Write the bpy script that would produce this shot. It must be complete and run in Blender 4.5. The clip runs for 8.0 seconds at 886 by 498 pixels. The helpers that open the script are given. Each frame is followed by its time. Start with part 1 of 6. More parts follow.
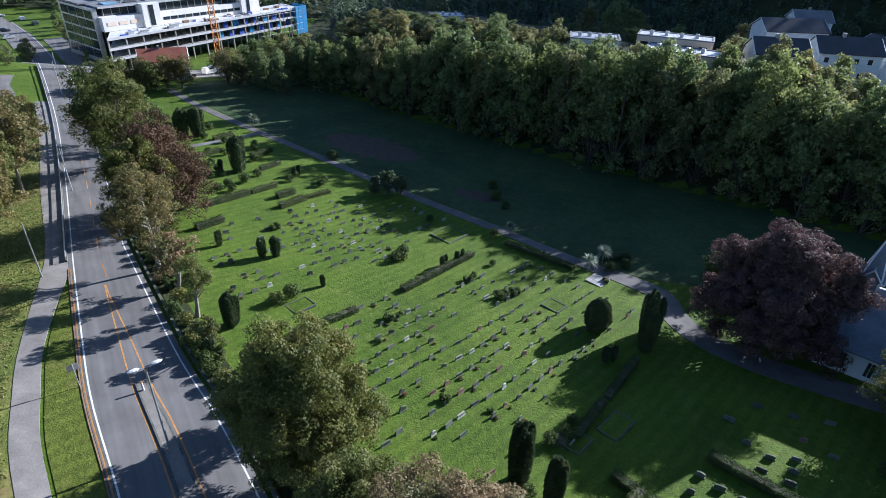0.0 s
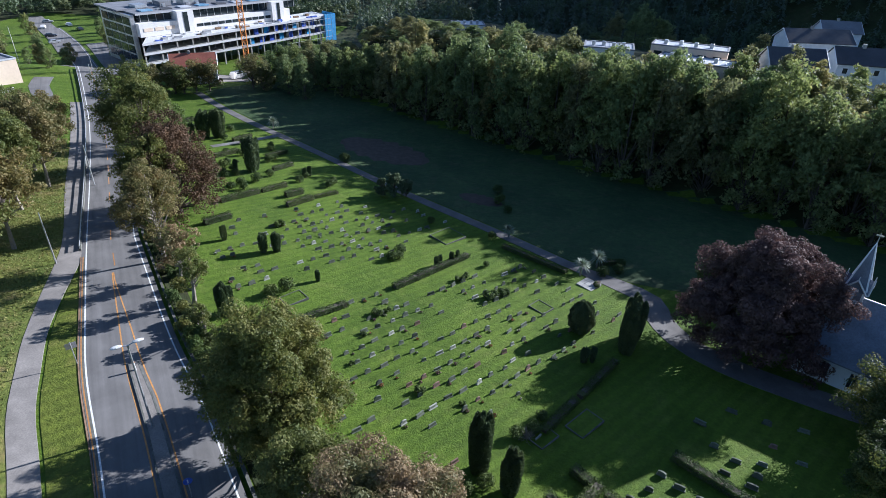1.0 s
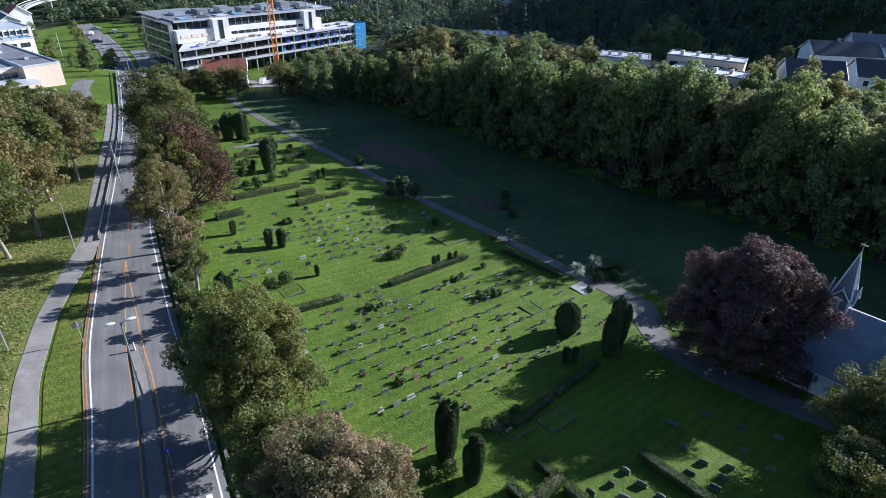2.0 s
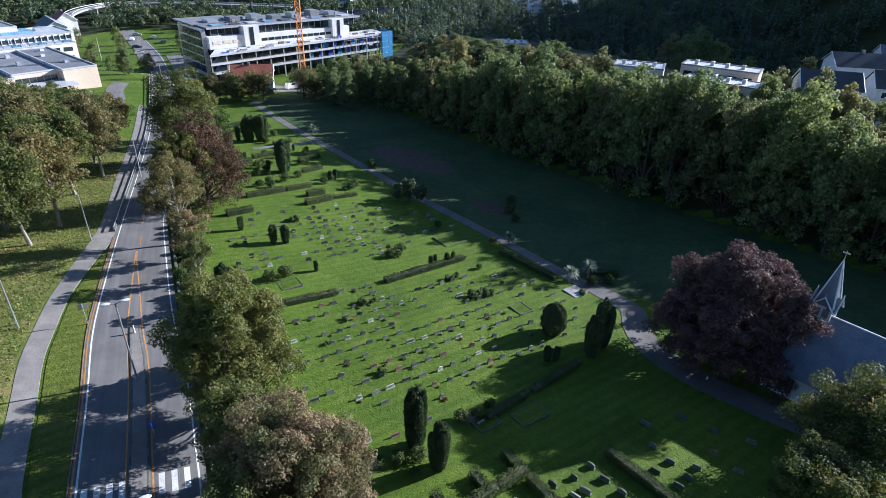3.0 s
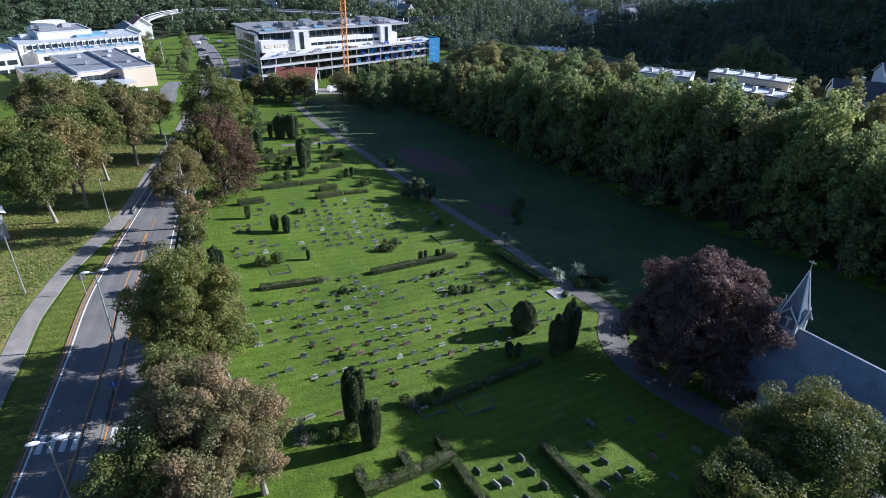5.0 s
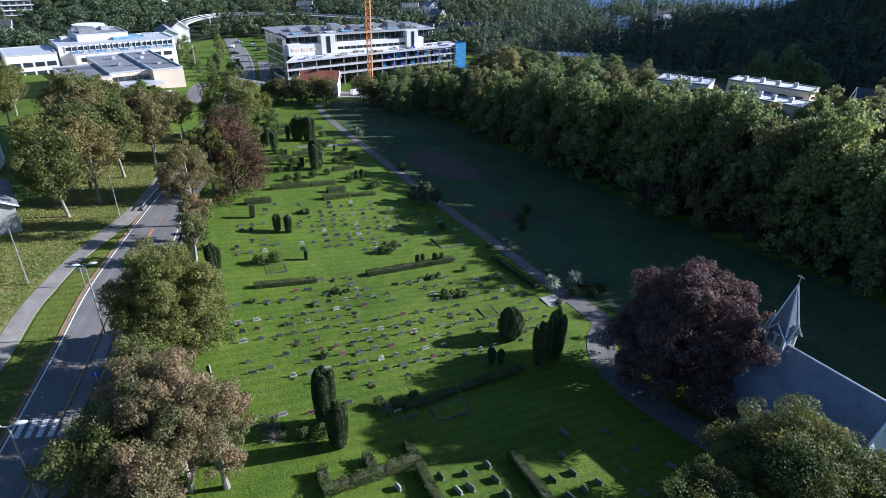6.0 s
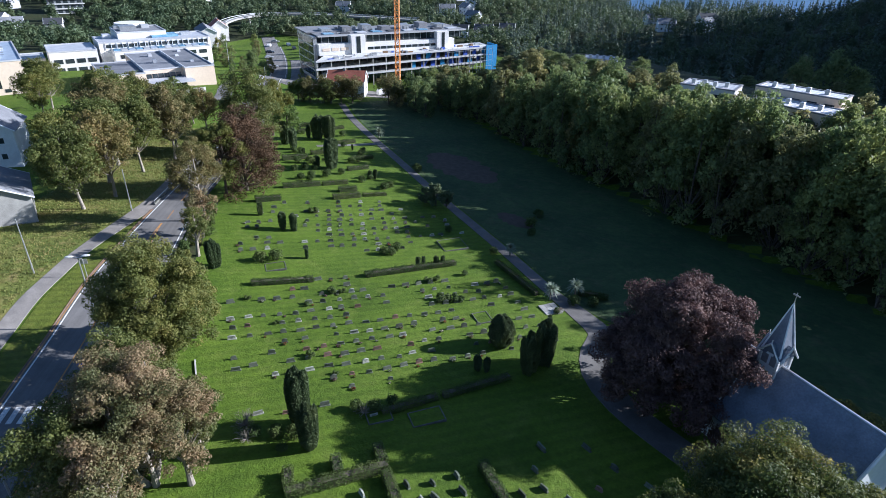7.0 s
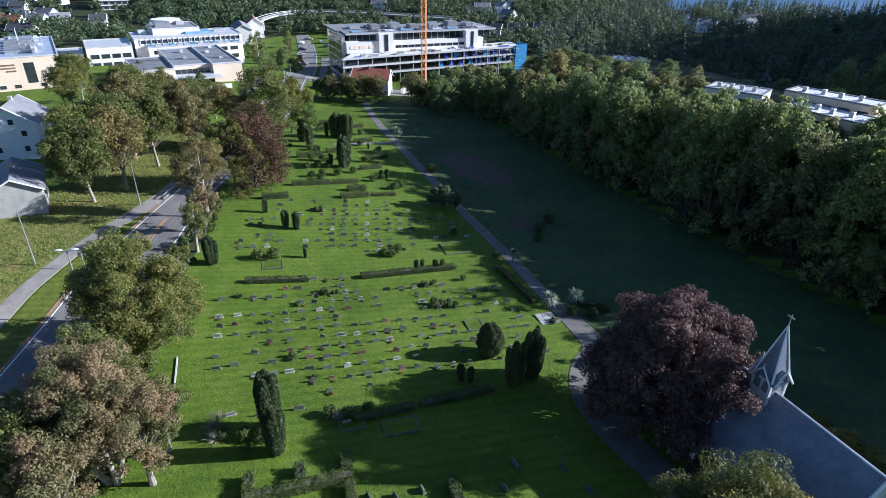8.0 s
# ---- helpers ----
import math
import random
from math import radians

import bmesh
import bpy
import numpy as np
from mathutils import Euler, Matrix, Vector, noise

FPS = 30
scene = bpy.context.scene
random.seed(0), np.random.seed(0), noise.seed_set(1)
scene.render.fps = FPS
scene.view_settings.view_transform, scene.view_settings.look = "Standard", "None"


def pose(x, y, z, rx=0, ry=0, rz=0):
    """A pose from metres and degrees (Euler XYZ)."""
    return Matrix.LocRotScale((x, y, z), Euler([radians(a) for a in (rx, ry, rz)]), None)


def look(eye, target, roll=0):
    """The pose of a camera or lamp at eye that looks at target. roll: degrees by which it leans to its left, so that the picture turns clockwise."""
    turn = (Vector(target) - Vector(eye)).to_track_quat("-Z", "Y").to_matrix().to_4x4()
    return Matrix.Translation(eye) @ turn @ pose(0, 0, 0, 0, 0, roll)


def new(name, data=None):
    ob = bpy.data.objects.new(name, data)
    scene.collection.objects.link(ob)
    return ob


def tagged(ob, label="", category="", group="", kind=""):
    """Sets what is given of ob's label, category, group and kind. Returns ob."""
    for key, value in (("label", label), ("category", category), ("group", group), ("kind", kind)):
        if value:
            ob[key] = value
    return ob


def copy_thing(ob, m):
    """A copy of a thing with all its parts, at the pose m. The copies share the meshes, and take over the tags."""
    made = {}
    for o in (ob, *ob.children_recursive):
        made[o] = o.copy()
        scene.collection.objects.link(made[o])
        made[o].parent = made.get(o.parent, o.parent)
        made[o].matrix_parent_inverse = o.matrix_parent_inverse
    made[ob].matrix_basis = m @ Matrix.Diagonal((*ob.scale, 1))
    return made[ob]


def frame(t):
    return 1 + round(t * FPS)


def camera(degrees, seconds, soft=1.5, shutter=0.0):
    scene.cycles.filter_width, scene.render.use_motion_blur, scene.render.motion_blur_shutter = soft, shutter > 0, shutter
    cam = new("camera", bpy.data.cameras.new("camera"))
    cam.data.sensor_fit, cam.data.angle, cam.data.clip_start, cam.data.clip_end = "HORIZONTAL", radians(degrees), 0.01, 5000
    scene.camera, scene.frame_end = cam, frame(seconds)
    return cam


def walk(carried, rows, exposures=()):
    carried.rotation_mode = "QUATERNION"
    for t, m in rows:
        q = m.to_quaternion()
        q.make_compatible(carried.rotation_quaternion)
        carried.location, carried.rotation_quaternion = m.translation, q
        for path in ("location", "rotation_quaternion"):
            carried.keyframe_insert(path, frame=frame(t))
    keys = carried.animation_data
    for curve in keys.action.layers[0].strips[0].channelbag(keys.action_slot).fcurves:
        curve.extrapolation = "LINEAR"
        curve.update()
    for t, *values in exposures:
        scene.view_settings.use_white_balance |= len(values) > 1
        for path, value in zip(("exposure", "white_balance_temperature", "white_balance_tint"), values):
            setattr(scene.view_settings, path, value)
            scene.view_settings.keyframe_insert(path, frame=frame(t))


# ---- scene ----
cam = camera(74.13, 8.0, 0.8)
# seconds, place, yaw, pitch, lean to the left
ROWS = [
    (0.0, 2.999, 3.621, 40.196, -0.027, -30.961, 2.08),
    (0.5, 5.776, 2.546, 40.350, 1.740, -30.591, 1.98),
    (1.0, 8.617, 1.482, 40.458, 3.664, -30.270, 1.83),
    (1.5, 11.461, 0.397, 40.560, 5.613, -29.887, 1.71),
    (3.0, 19.929, -2.210, 40.603, 11.034, -28.668, 1.56),
    (3.5, 22.810, -2.587, 40.507, 12.727, -28.437, 1.49),
    (4.0, 25.706, -2.681, 40.339, 14.504, -28.237, 1.41),
    (4.5, 28.600, -2.424, 40.180, 16.158, -28.124, 1.30),
    (6.0, 36.882, 0.205, 39.954, 21.558, -27.541, 1.08),
    (6.5, 39.358, 1.664, 39.948, 23.569, -27.477, 1.08),
    (7.0, 41.617, 3.471, 39.899, 25.606, -27.509, 1.08),
    (7.5, 43.723, 5.547, 39.838, 27.567, -27.561, 1.07),
    (8.0, 45.707, 7.799, 39.811, 29.499, -27.686, 1.06),
]
walk(cam, [(t, pose(x, y, z, 90 + pitch, 0, yaw) @ pose(0, 0, 0, 0, 0, lean)) for t, x, y, z, yaw, pitch, lean in ROWS],
     [(0.0, 1.13, 5280, 15.5), (8.0, 1.13, 5280, 15.5)])

# ---- light ----
SUN_ELEV, SUN_AZ = 20.4, 52.0  # degrees above the horizon; clockwise from +y
world = bpy.data.worlds.new("world")
scene.world = world
world.use_nodes = True
wn = world.node_tree.nodes
sky = wn.new("ShaderNodeTexSky")
sky.sky_type = "NISHITA"
sky.sun_disc = False
sky.ozone_density, sky.dust_density = 2.6, 0.5
sky.sun_elevation, sky.sun_rotation = radians(SUN_ELEV), radians(SUN_AZ)
world.node_tree.links.new(sky.outputs[0], wn["Background"].inputs[0])
wn["Background"].inputs[1].default_value = 0.056
sun = new("sun", bpy.data.lights.new("sun", "SUN"))
sun.data.energy, sun.data.angle, sun.data.color = 5.2, radians(0.53), (1.0, 0.93, 0.81)
to_sun = Vector((math.sin(radians(SUN_AZ)) * math.cos(radians(SUN_ELEV)), math.cos(radians(SUN_AZ)) * math.cos(radians(SUN_ELEV)), math.sin(radians(SUN_ELEV))))
sun.matrix_world = look(to_sun * 300, (0, 0, 0))


# ---- materials ----
def ramp_colours(nt, fac, stops):
    r = nt.nodes.new("ShaderNodeValToRGB")
    els = r.color_ramp.elements
    while len(els) < len(stops):
        els.new(0.5)
    for e, (p, c) in zip(els, stops):
        e.position, e.color = p, (*c, 1)
    nt.links.new(fac, r.inputs[0])
    return r.outputs[0]


def noise_out(nt, scale, detail=4.0, rough=0.6, coords=None, stretch=None):
    n = nt.nodes.new("ShaderNodeTexNoise")
    n.inputs["Scale"].default_value, n.inputs["Detail"].default_value, n.inputs["Roughness"].default_value = scale, detail, rough
    if coords is None:
        coords = nt.nodes.new("ShaderNodeNewGeometry").outputs["Position"]
    if stretch:
        mp = nt.nodes.new("ShaderNodeMapping")
        mp.inputs["Scale"].default_value = stretch
        nt.links.new(coords, mp.inputs[0])
        coords = mp.outputs[0]
    nt.links.new(coords, n.inputs["Vector"])
    return n.outputs["Fac"]


def mixed(nt, kind, fac, a, b):
    m = nt.nodes.new("ShaderNodeMix")
    m.data_type, m.blend_type = "RGBA", kind
    for sock, v in ((m.inputs[0], fac), (m.inputs[6], a), (m.inputs[7], b)):
        if isinstance(v, bpy.types.NodeSocket):
            nt.links.new(v, sock)
        elif isinstance(v, tuple):
            sock.default_value = (*v, 1)
        else:
            sock.default_value = v
    return m.outputs[2]


def surface(name, low, high, scale=0.5, fine=8.0, rough=0.8, metal=0.0, bump=0.1, bump_scale=None, spread=0.15, spec=0.5, streak=None, grainy=1.0):
    """A weathered surface: large blotches between two colours, fine grain, a little bump, and a shade of its own for each piece."""
    m = bpy.data.materials.new(name)
    m.use_nodes = True
    nt = m.node_tree
    p = nt.nodes["Principled BSDF"]
    big = noise_out(nt, scale)
    col = ramp_colours(nt, big, [(0.3, low), (0.7, high)])
    grain = noise_out(nt, fine, 3.0, 0.7)
    g = ramp_colours(nt, grain, [(0.25, (0.72,) * 3), (0.75, (1.15,) * 3)])
    col = mixed(nt, "MULTIPLY", grainy, col, g)
    if streak is not None:
        mp = nt.nodes.new("ShaderNodeMapping")
        mp.inputs["Rotation"].default_value = (0, 0, radians(streak))
        nt.links.new(nt.nodes.new("ShaderNodeNewGeometry").outputs["Position"], mp.inputs[0])
        lines = ramp_colours(nt, noise_out(nt, 1.0, 3.0, 0.6, mp.outputs[0], (1.1, 0.02, 1.0)), [(0.3, (0.78,) * 3), (0.7, (1.2,) * 3)])
        col = mixed(nt, "MULTIPLY", 1.0, col, lines)
    if spread:
        info = nt.nodes.new("ShaderNodeObjectInfo")
        v = ramp_colours(nt, info.outputs["Random"], [(0.0, (1 - spread,) * 3), (1.0, (1 + spread,) * 3)])
        col = mixed(nt, "MULTIPLY", 1.0, col, v)
    nt.links.new(col, p.inputs["Base Color"])
    p.inputs["Roughness"].default_value, p.inputs["Metallic"].default_value = rough, metal
    p.inputs["Specular IOR Level"].default_value = spec
    if bump:
        b = nt.nodes.new("ShaderNodeBump")
        b.inputs["Strength"].default_value, b.inputs["Distance"].default_value = min(1.0, bump * 4), bump
        nt.links.new(noise_out(nt, bump_scale or fine, 4.0, 0.65), b.inputs["Height"])
        nt.links.new(b.outputs[0], p.inputs["Normal"])
    return m


def leafy(name, stops, through_light=0.42, rough=0.62, drift_scale=0.55):
    """Leaves: a colour of its own for each leaf or spray, drifting over the crown, some light let through."""
    m = bpy.data.materials.new(name)
    m.use_nodes = True
    nt = m.node_tree
    p = nt.nodes["Principled BSDF"]
    geo = nt.nodes.new("ShaderNodeNewGeometry")
    drift = noise_out(nt, drift_scale, 2.0, 0.5)
    mm = nt.nodes.new("ShaderNodeMath")
    mm.operation = "MULTIPLY_ADD"
    nt.links.new(geo.outputs["Random Per Island"], mm.inputs[0])
    mm.inputs[1].default_value = 0.20
    sh = nt.nodes.new("ShaderNodeMath")
    sh.operation = "MULTIPLY_ADD"
    nt.links.new(drift, sh.inputs[0])
    sh.inputs[1].default_value, sh.inputs[2].default_value = 1.3, -0.28
    nt.links.new(sh.outputs[0], mm.inputs[2])
    col = ramp_colours(nt, mm.outputs[0], stops)
    info = nt.nodes.new("ShaderNodeObjectInfo")
    v = ramp_colours(nt, info.outputs["Random"], [(0.0, (0.8, 0.85, 0.8)), (0.5, (1.0, 1.0, 1.0)), (1.0, (1.22, 1.12, 0.95))])
    col = mixed(nt, "MULTIPLY", 1.0, col, v)
    nt.links.new(col, p.inputs["Base Color"])
    p.inputs["Roughness"].default_value = rough
    p.inputs["Specular IOR Level"].default_value = 0.35
    tr = nt.nodes.new("ShaderNodeBsdfTranslucent")
    nt.links.new(col, tr.inputs[0])
    ms = nt.nodes.new("ShaderNodeMixShader")
    ms.inputs[0].default_value = through_light
    nt.links.new(p.outputs[0], ms.inputs[1])
    nt.links.new(tr.outputs[0], ms.inputs[2])
    nt.links.new(ms.outputs[0], nt.nodes["Material Output"].inputs[0])
    return m


def lawn_material(name, dark, mid, light, dry, stripe=0.0, fine=3.0):
    m = bpy.data.materials.new(name)
    m.use_nodes = True
    nt = m.node_tree
    p = nt.nodes["Principled BSDF"]
    big = noise_out(nt, 0.09, 5.0, 0.6)
    col = ramp_colours(nt, big, [(0.3, dark), (0.5, mid), (0.72, light)])
    patch = ramp_colours(nt, noise_out(nt, 0.35, 4.0, 0.65), [(0.52, (0, 0, 0)), (0.75, (1, 1, 1))])
    col = mixed(nt, "MIX", patch, col, dry)
    tuft = ramp_colours(nt, noise_out(nt, fine, 5.0, 0.75), [(0.28, (0.5, 0.56, 0.45)), (0.5, (0.97,) * 3), (0.72, (1.45, 1.38, 1.2))])
    col = mixed(nt, "MULTIPLY", 0.55, col, tuft)
    if stripe:
        geo = nt.nodes.new("ShaderNodeNewGeometry").outputs["Position"]
        mp = nt.nodes.new("ShaderNodeMapping")
        mp.inputs["Rotation"].default_value = (0, 0, radians(-136.3))
        nt.links.new(geo, mp.inputs[0])
        w = nt.nodes.new("ShaderNodeTexWave")
        w.inputs["Scale"].default_value, w.inputs["Distortion"].default_value, w.inputs["Detail"].default_value = 0.22, 1.6, 2.0
        nt.links.new(mp.outputs[0], w.inputs["Vector"])
        s = ramp_colours(nt, w.outputs["Fac"], [(0.3, (1 - stripe,) * 3), (0.7, (1 + stripe,) * 3)])
        col = mixed(nt, "MULTIPLY", 1.0, col, s)
    nt.links.new(col, p.inputs["Base Color"])
    p.inputs["Roughness"].default_value = 0.85
    p.inputs["Specular IOR Level"].default_value = 0.2
    lump = ramp_colours(nt, noise_out(nt, fine * 0.42, 4.0, 0.7), [(0.3, (0.74, 0.78, 0.72)), (0.7, (1.22, 1.18, 1.08))])
    col = mixed(nt, "MULTIPLY", 0.7, col, lump)
    nt.links.new(col, p.inputs["Base Color"])
    b = nt.nodes.new("ShaderNodeBump")
    b.inputs["Strength"].default_value, b.inputs["Distance"].default_value = 1.0, 0.26
    nt.links.new(noise_out(nt, fine * 0.7, 5.0, 0.8), b.inputs["Height"])
    nt.links.new(b.outputs[0], p.inputs["Normal"])
    return m


LAWN = lawn_material("lawn", (0.061, 0.107, 0.0085), (0.087, 0.142, 0.011), (0.114, 0.172, 0.016), (0.130, 0.175, 0.026), 0.07)
ROUGH_GRASS = lawn_material("rough_grass", (0.090, 0.125, 0.024), (0.145, 0.168, 0.038), (0.21, 0.20, 0.058), (0.30, 0.225, 0.100), 0.0, 1.6)
VERGE_LAWN = lawn_material("verge_lawn", (0.085, 0.112, 0.014), (0.112, 0.138, 0.019), (0.140, 0.160, 0.026), (0.160, 0.158, 0.038), 0.10, 2.6)
# Meadow grass darker and bluer than the lawn: the wood's shade is in the colour.
MEADOW_SHADED = lawn_material("shaded_meadow_grass", (0.037, 0.066, 0.027), (0.052, 0.086, 0.034), (0.070, 0.106, 0.040), (0.084, 0.095, 0.048), 0.0, 1.2)
WOOD_FLOOR = lawn_material("undergrowth", (0.022, 0.032, 0.012), (0.034, 0.044, 0.016), (0.048, 0.056, 0.022), (0.055, 0.046, 0.026), 0.0, 1.0)
ASPHALT = surface("asphalt", (0.145, 0.138, 0.130), (0.208, 0.199, 0.189), 0.25, 14.0, 0.85, 0, 0.02, streak=-33.5)
ASPHALT_OLD = surface("worn_asphalt", (0.165, 0.150, 0.133), (0.275, 0.250, 0.222), 0.45, 7.0, 0.9, 0, 0.02)
ASPHALT_PATH = surface("path_asphalt", (0.105, 0.098, 0.090), (0.175, 0.163, 0.150), 0.4, 8.0, 0.9, 0, 0.02)
CONCRETE = surface("concrete", (0.30, 0.29, 0.27), (0.42, 0.41, 0.38), 0.6, 9.0, 0.85, 0, 0.02)
WHITE_LINE = surface("white_road_paint", (0.55, 0.55, 0.53), (0.75, 0.75, 0.72), 1.5, 6.0, 0.7, 0, 0.01)
YELLOW_LINE = surface("orange_road_paint", (0.34, 0.17, 0.06), (0.60, 0.28, 0.07), 2.5, 6.0, 0.7, 0, 0.01)
BARK = surface("bark", (0.07, 0.055, 0.04), (0.14, 0.115, 0.09), 1.2, 9.0, 0.95, 0, 0.08)
BARK_PALE = surface("pale_bark", (0.20, 0.17, 0.13), (0.34, 0.30, 0.25), 1.2, 9.0, 0.95, 0, 0.06)
LEAF_GREEN = leafy("green_leaves", [(0.00, (0.040, 0.070, 0.016)), (0.45, (0.090, 0.135, 0.030)), (0.75, (0.150, 0.190, 0.046)), (1.00, (0.250, 0.250, 0.075))], 0.42)
LEAF_OLIVE = leafy("turning_leaves", [(0.00, (0.056, 0.076, 0.020)), (0.40, (0.120, 0.144, 0.036)), (0.70, (0.198, 0.200, 0.056)), (1.00, (0.320, 0.250, 0.090))], 0.44)
LEAF_RUST = leafy("rusty_leaves", [(0.00, (0.085, 0.105, 0.036)), (0.36, (0.175, 0.168, 0.068)), (0.62, (0.330, 0.225, 0.125)), (1.00, (0.450, 0.310, 0.190))], 0.4, 0.62, 0.28)
LEAF_PURPLE = leafy("copper_leaves", [(0.00, (0.036, 0.023, 0.023)), (0.40, (0.092, 0.057, 0.053)), (0.75, (0.185, 0.114, 0.100)), (1.00, (0.310, 0.205, 0.170))], 0.26, 0.75, 0.8)
LEAF_RUSSET = leafy("russet_leaves", [(0.0, (0.030, 0.022, 0.014)), (0.4, (0.070, 0.046, 0.028)), (0.75, (0.118, 0.074, 0.044)), (1.0, (0.175, 0.115, 0.068))], 0.25, 0.75)
LEAF_BROWN = leafy("brown_green_leaves", [(0.00, (0.072, 0.082, 0.026)), (0.40, (0.150, 0.142, 0.050)), (0.70, (0.240, 0.195, 0.082)), (1.00, (0.350, 0.255, 0.130))], 0.44)
LEAF_YELLOW = leafy("yellowing_leaves", [(0.00, (0.034, 0.056, 0.016)), (0.42, (0.085, 0.112, 0.028)), (0.66, (0.200, 0.190, 0.046)), (1.00, (0.440, 0.320, 0.075))], 0.4, 0.62, 0.38)
LEAF_YEW = leafy("yew_needles", [(0.00, (0.046, 0.070, 0.034)), (0.50, (0.102, 0.138, 0.062)), (1.00, (0.205, 0.235, 0.105))], 0.18, 0.8)
LEAF_HEDGE = leafy("hedge_leaves", [(0.0, (0.034, 0.062, 0.014)), (0.5, (0.072, 0.108, 0.026)), (1.0, (0.130, 0.160, 0.050))], 0.25, 0.8)
LEAF_SILVER = leafy("silver_leaves", [(0.0, (0.12, 0.15, 0.10)), (0.5, (0.22, 0.27, 0.19)), (1.0, (0.36, 0.41, 0.32))], 0.2)
# Spruce needles lightened and blued: distant haze painted into the colour.
LEAF_FIR_HAZE = leafy("hazy_spruce_needles", [(0.0, (0.042, 0.064, 0.052)), (0.5, (0.084, 0.118, 0.086)), (1.0, (0.145, 0.180, 0.120))], 0.24, 0.6)
LEAF_STRAW = leafy("straw_grass", [(0.00, (0.110, 0.135, 0.035)), (0.40, (0.175, 0.195, 0.055)), (0.75, (0.260, 0.240, 0.085)), (1.00, (0.340, 0.270, 0.120))], 0.4, 0.7, 0.25)
# Leaves of the wood, brightened to stand in for fill light in its shade.
LEAF_WOOD_LIFTED = leafy("lifted_woodland_leaves", [(0.00, (0.085, 0.125, 0.050)), (0.45, (0.180, 0.232, 0.088)), (0.75, (0.280, 0.315, 0.122)), (1.00, (0.400, 0.375, 0.160))], 0.5)
LEAF_TURNING_LIFTED = leafy("lifted_turning_leaves", [(0.00, (0.098, 0.118, 0.052)), (0.45, (0.215, 0.220, 0.094)), (0.75, (0.325, 0.300, 0.128)), (1.00, (0.440, 0.360, 0.170))], 0.5)
# Far leaves are paler and bluer, with the haze put into their colour.
LEAF_FAR_HAZE = leafy("hazy_far_leaves", [(0.0, (0.045, 0.075, 0.042)), (0.45, (0.085, 0.122, 0.058)), (0.75, (0.130, 0.156, 0.070)), (1.0, (0.200, 0.185, 0.092))], 0.3, 0.6, 0.05)
WHITE_WALL = surface("white_render", (0.70, 0.68, 0.65), (0.78, 0.76, 0.73), 0.15, 1.6, 0.8, 0, 0.01, spread=0.06, grainy=0.3)
CREAM_WALL = surface("cream_render", (0.68, 0.55, 0.42), (0.76, 0.63, 0.49), 0.15, 1.6, 0.85, 0, 0.01, spread=0.06, grainy=0.3)
WHITE_BOARD = surface("white_boards", (0.70, 0.72, 0.74), (0.80, 0.82, 0.84), 0.3, 1.6, 0.6, 0, 0.01, spread=0.06, grainy=0.35)
ROOF_GREY = surface("grey_roofing", (0.16, 0.165, 0.18), (0.24, 0.245, 0.26), 0.3, 4.0, 0.8, 0, 0.02)
ROOF_DARK = surface("dark_roofing", (0.045, 0.047, 0.055), (0.075, 0.077, 0.085), 0.3, 6.0, 0.7, 0, 0.02)
ROOF_METAL = surface("pale_roof_sheet", (0.46, 0.47, 0.49), (0.60, 0.61, 0.63), 0.3, 4.0, 0.5, 0.15, 0.01, grainy=0.5)
ROOF_RED = surface("red_roof_tiles", (0.33, 0.10, 0.06), (0.45, 0.15, 0.09), 0.5, 5.0, 0.8, 0, 0.03)
SLATE = surface("slate", (0.11, 0.13, 0.165), (0.20, 0.225, 0.275), 0.5, 5.0, 0.55, 0, 0.03)
GLASS = surface("dark_glass", (0.02, 0.03, 0.035), (0.05, 0.06, 0.065), 0.3, 1.0, 0.08, 0, 0.0, spec=0.8)
STEEL = surface("galvanised_steel", (0.45, 0.46, 0.47), (0.62, 0.63, 0.64), 1.0, 8.0, 0.4, 0.7, 0.0)
CRANE_PAINT = surface("orange_crane_paint", (0.60, 0.22, 0.04), (0.72, 0.30, 0.07), 1.0, 4.0, 0.5, 0, 0.0)
BLUE_NET = surface("blue_netting", (0.02, 0.22, 0.50), (0.05, 0.34, 0.68), 1.0, 6.0, 0.7, 0, 0.02)
BLUE_PAINT = surface("blue_paint", (0.03, 0.07, 0.35), (0.05, 0.11, 0.5), 1.0, 6.0, 0.5, 0, 0.0)
GRANITE_DARK = surface("dark_granite", (0.085, 0.100, 0.070), (0.155, 0.172, 0.122), 2.0, 20.0, 0.75, 0, 0.005, spread=0.4, spec=0.25)
GRANITE_LIGHT = surface("pale_granite", (0.28, 0.29, 0.24), (0.44, 0.445, 0.37), 2.0, 20.0, 0.7, 0, 0.005, spread=0.3, spec=0.3)
GRANITE_RED = surface("reddish_granite", (0.14, 0.085, 0.065), (0.22, 0.13, 0.10), 2.0, 20.0, 0.45, 0, 0.005, spread=0.3)
OLD_STONE = surface("mossy_stone", (0.07, 0.075, 0.06), (0.16, 0.16, 0.14), 1.2, 7.0, 0.9, 0, 0.03)
SOIL = surface("bare_soil", (0.06, 0.045, 0.03), (0.11, 0.08, 0.055), 0.8, 6.0, 0.95, 0, 0.05)
SOIL_DRY = surface("dry_soil", (0.16, 0.10, 0.06), (0.26, 0.17, 0.10), 0.8, 6.0, 0.95, 0, 0.03)
ROOF_BLUE = surface("pale_blue_roofing", (0.27, 0.33, 0.41), (0.37, 0.43, 0.51), 0.3, 3.0, 0.5, 0.1, 0.01, grainy=0.5)
WATER = surface("fjord_water", (0.02, 0.07, 0.16), (0.03, 0.10, 0.22), 0.01, 0.05, 0.35, 0, 0.0, spec=0.15)
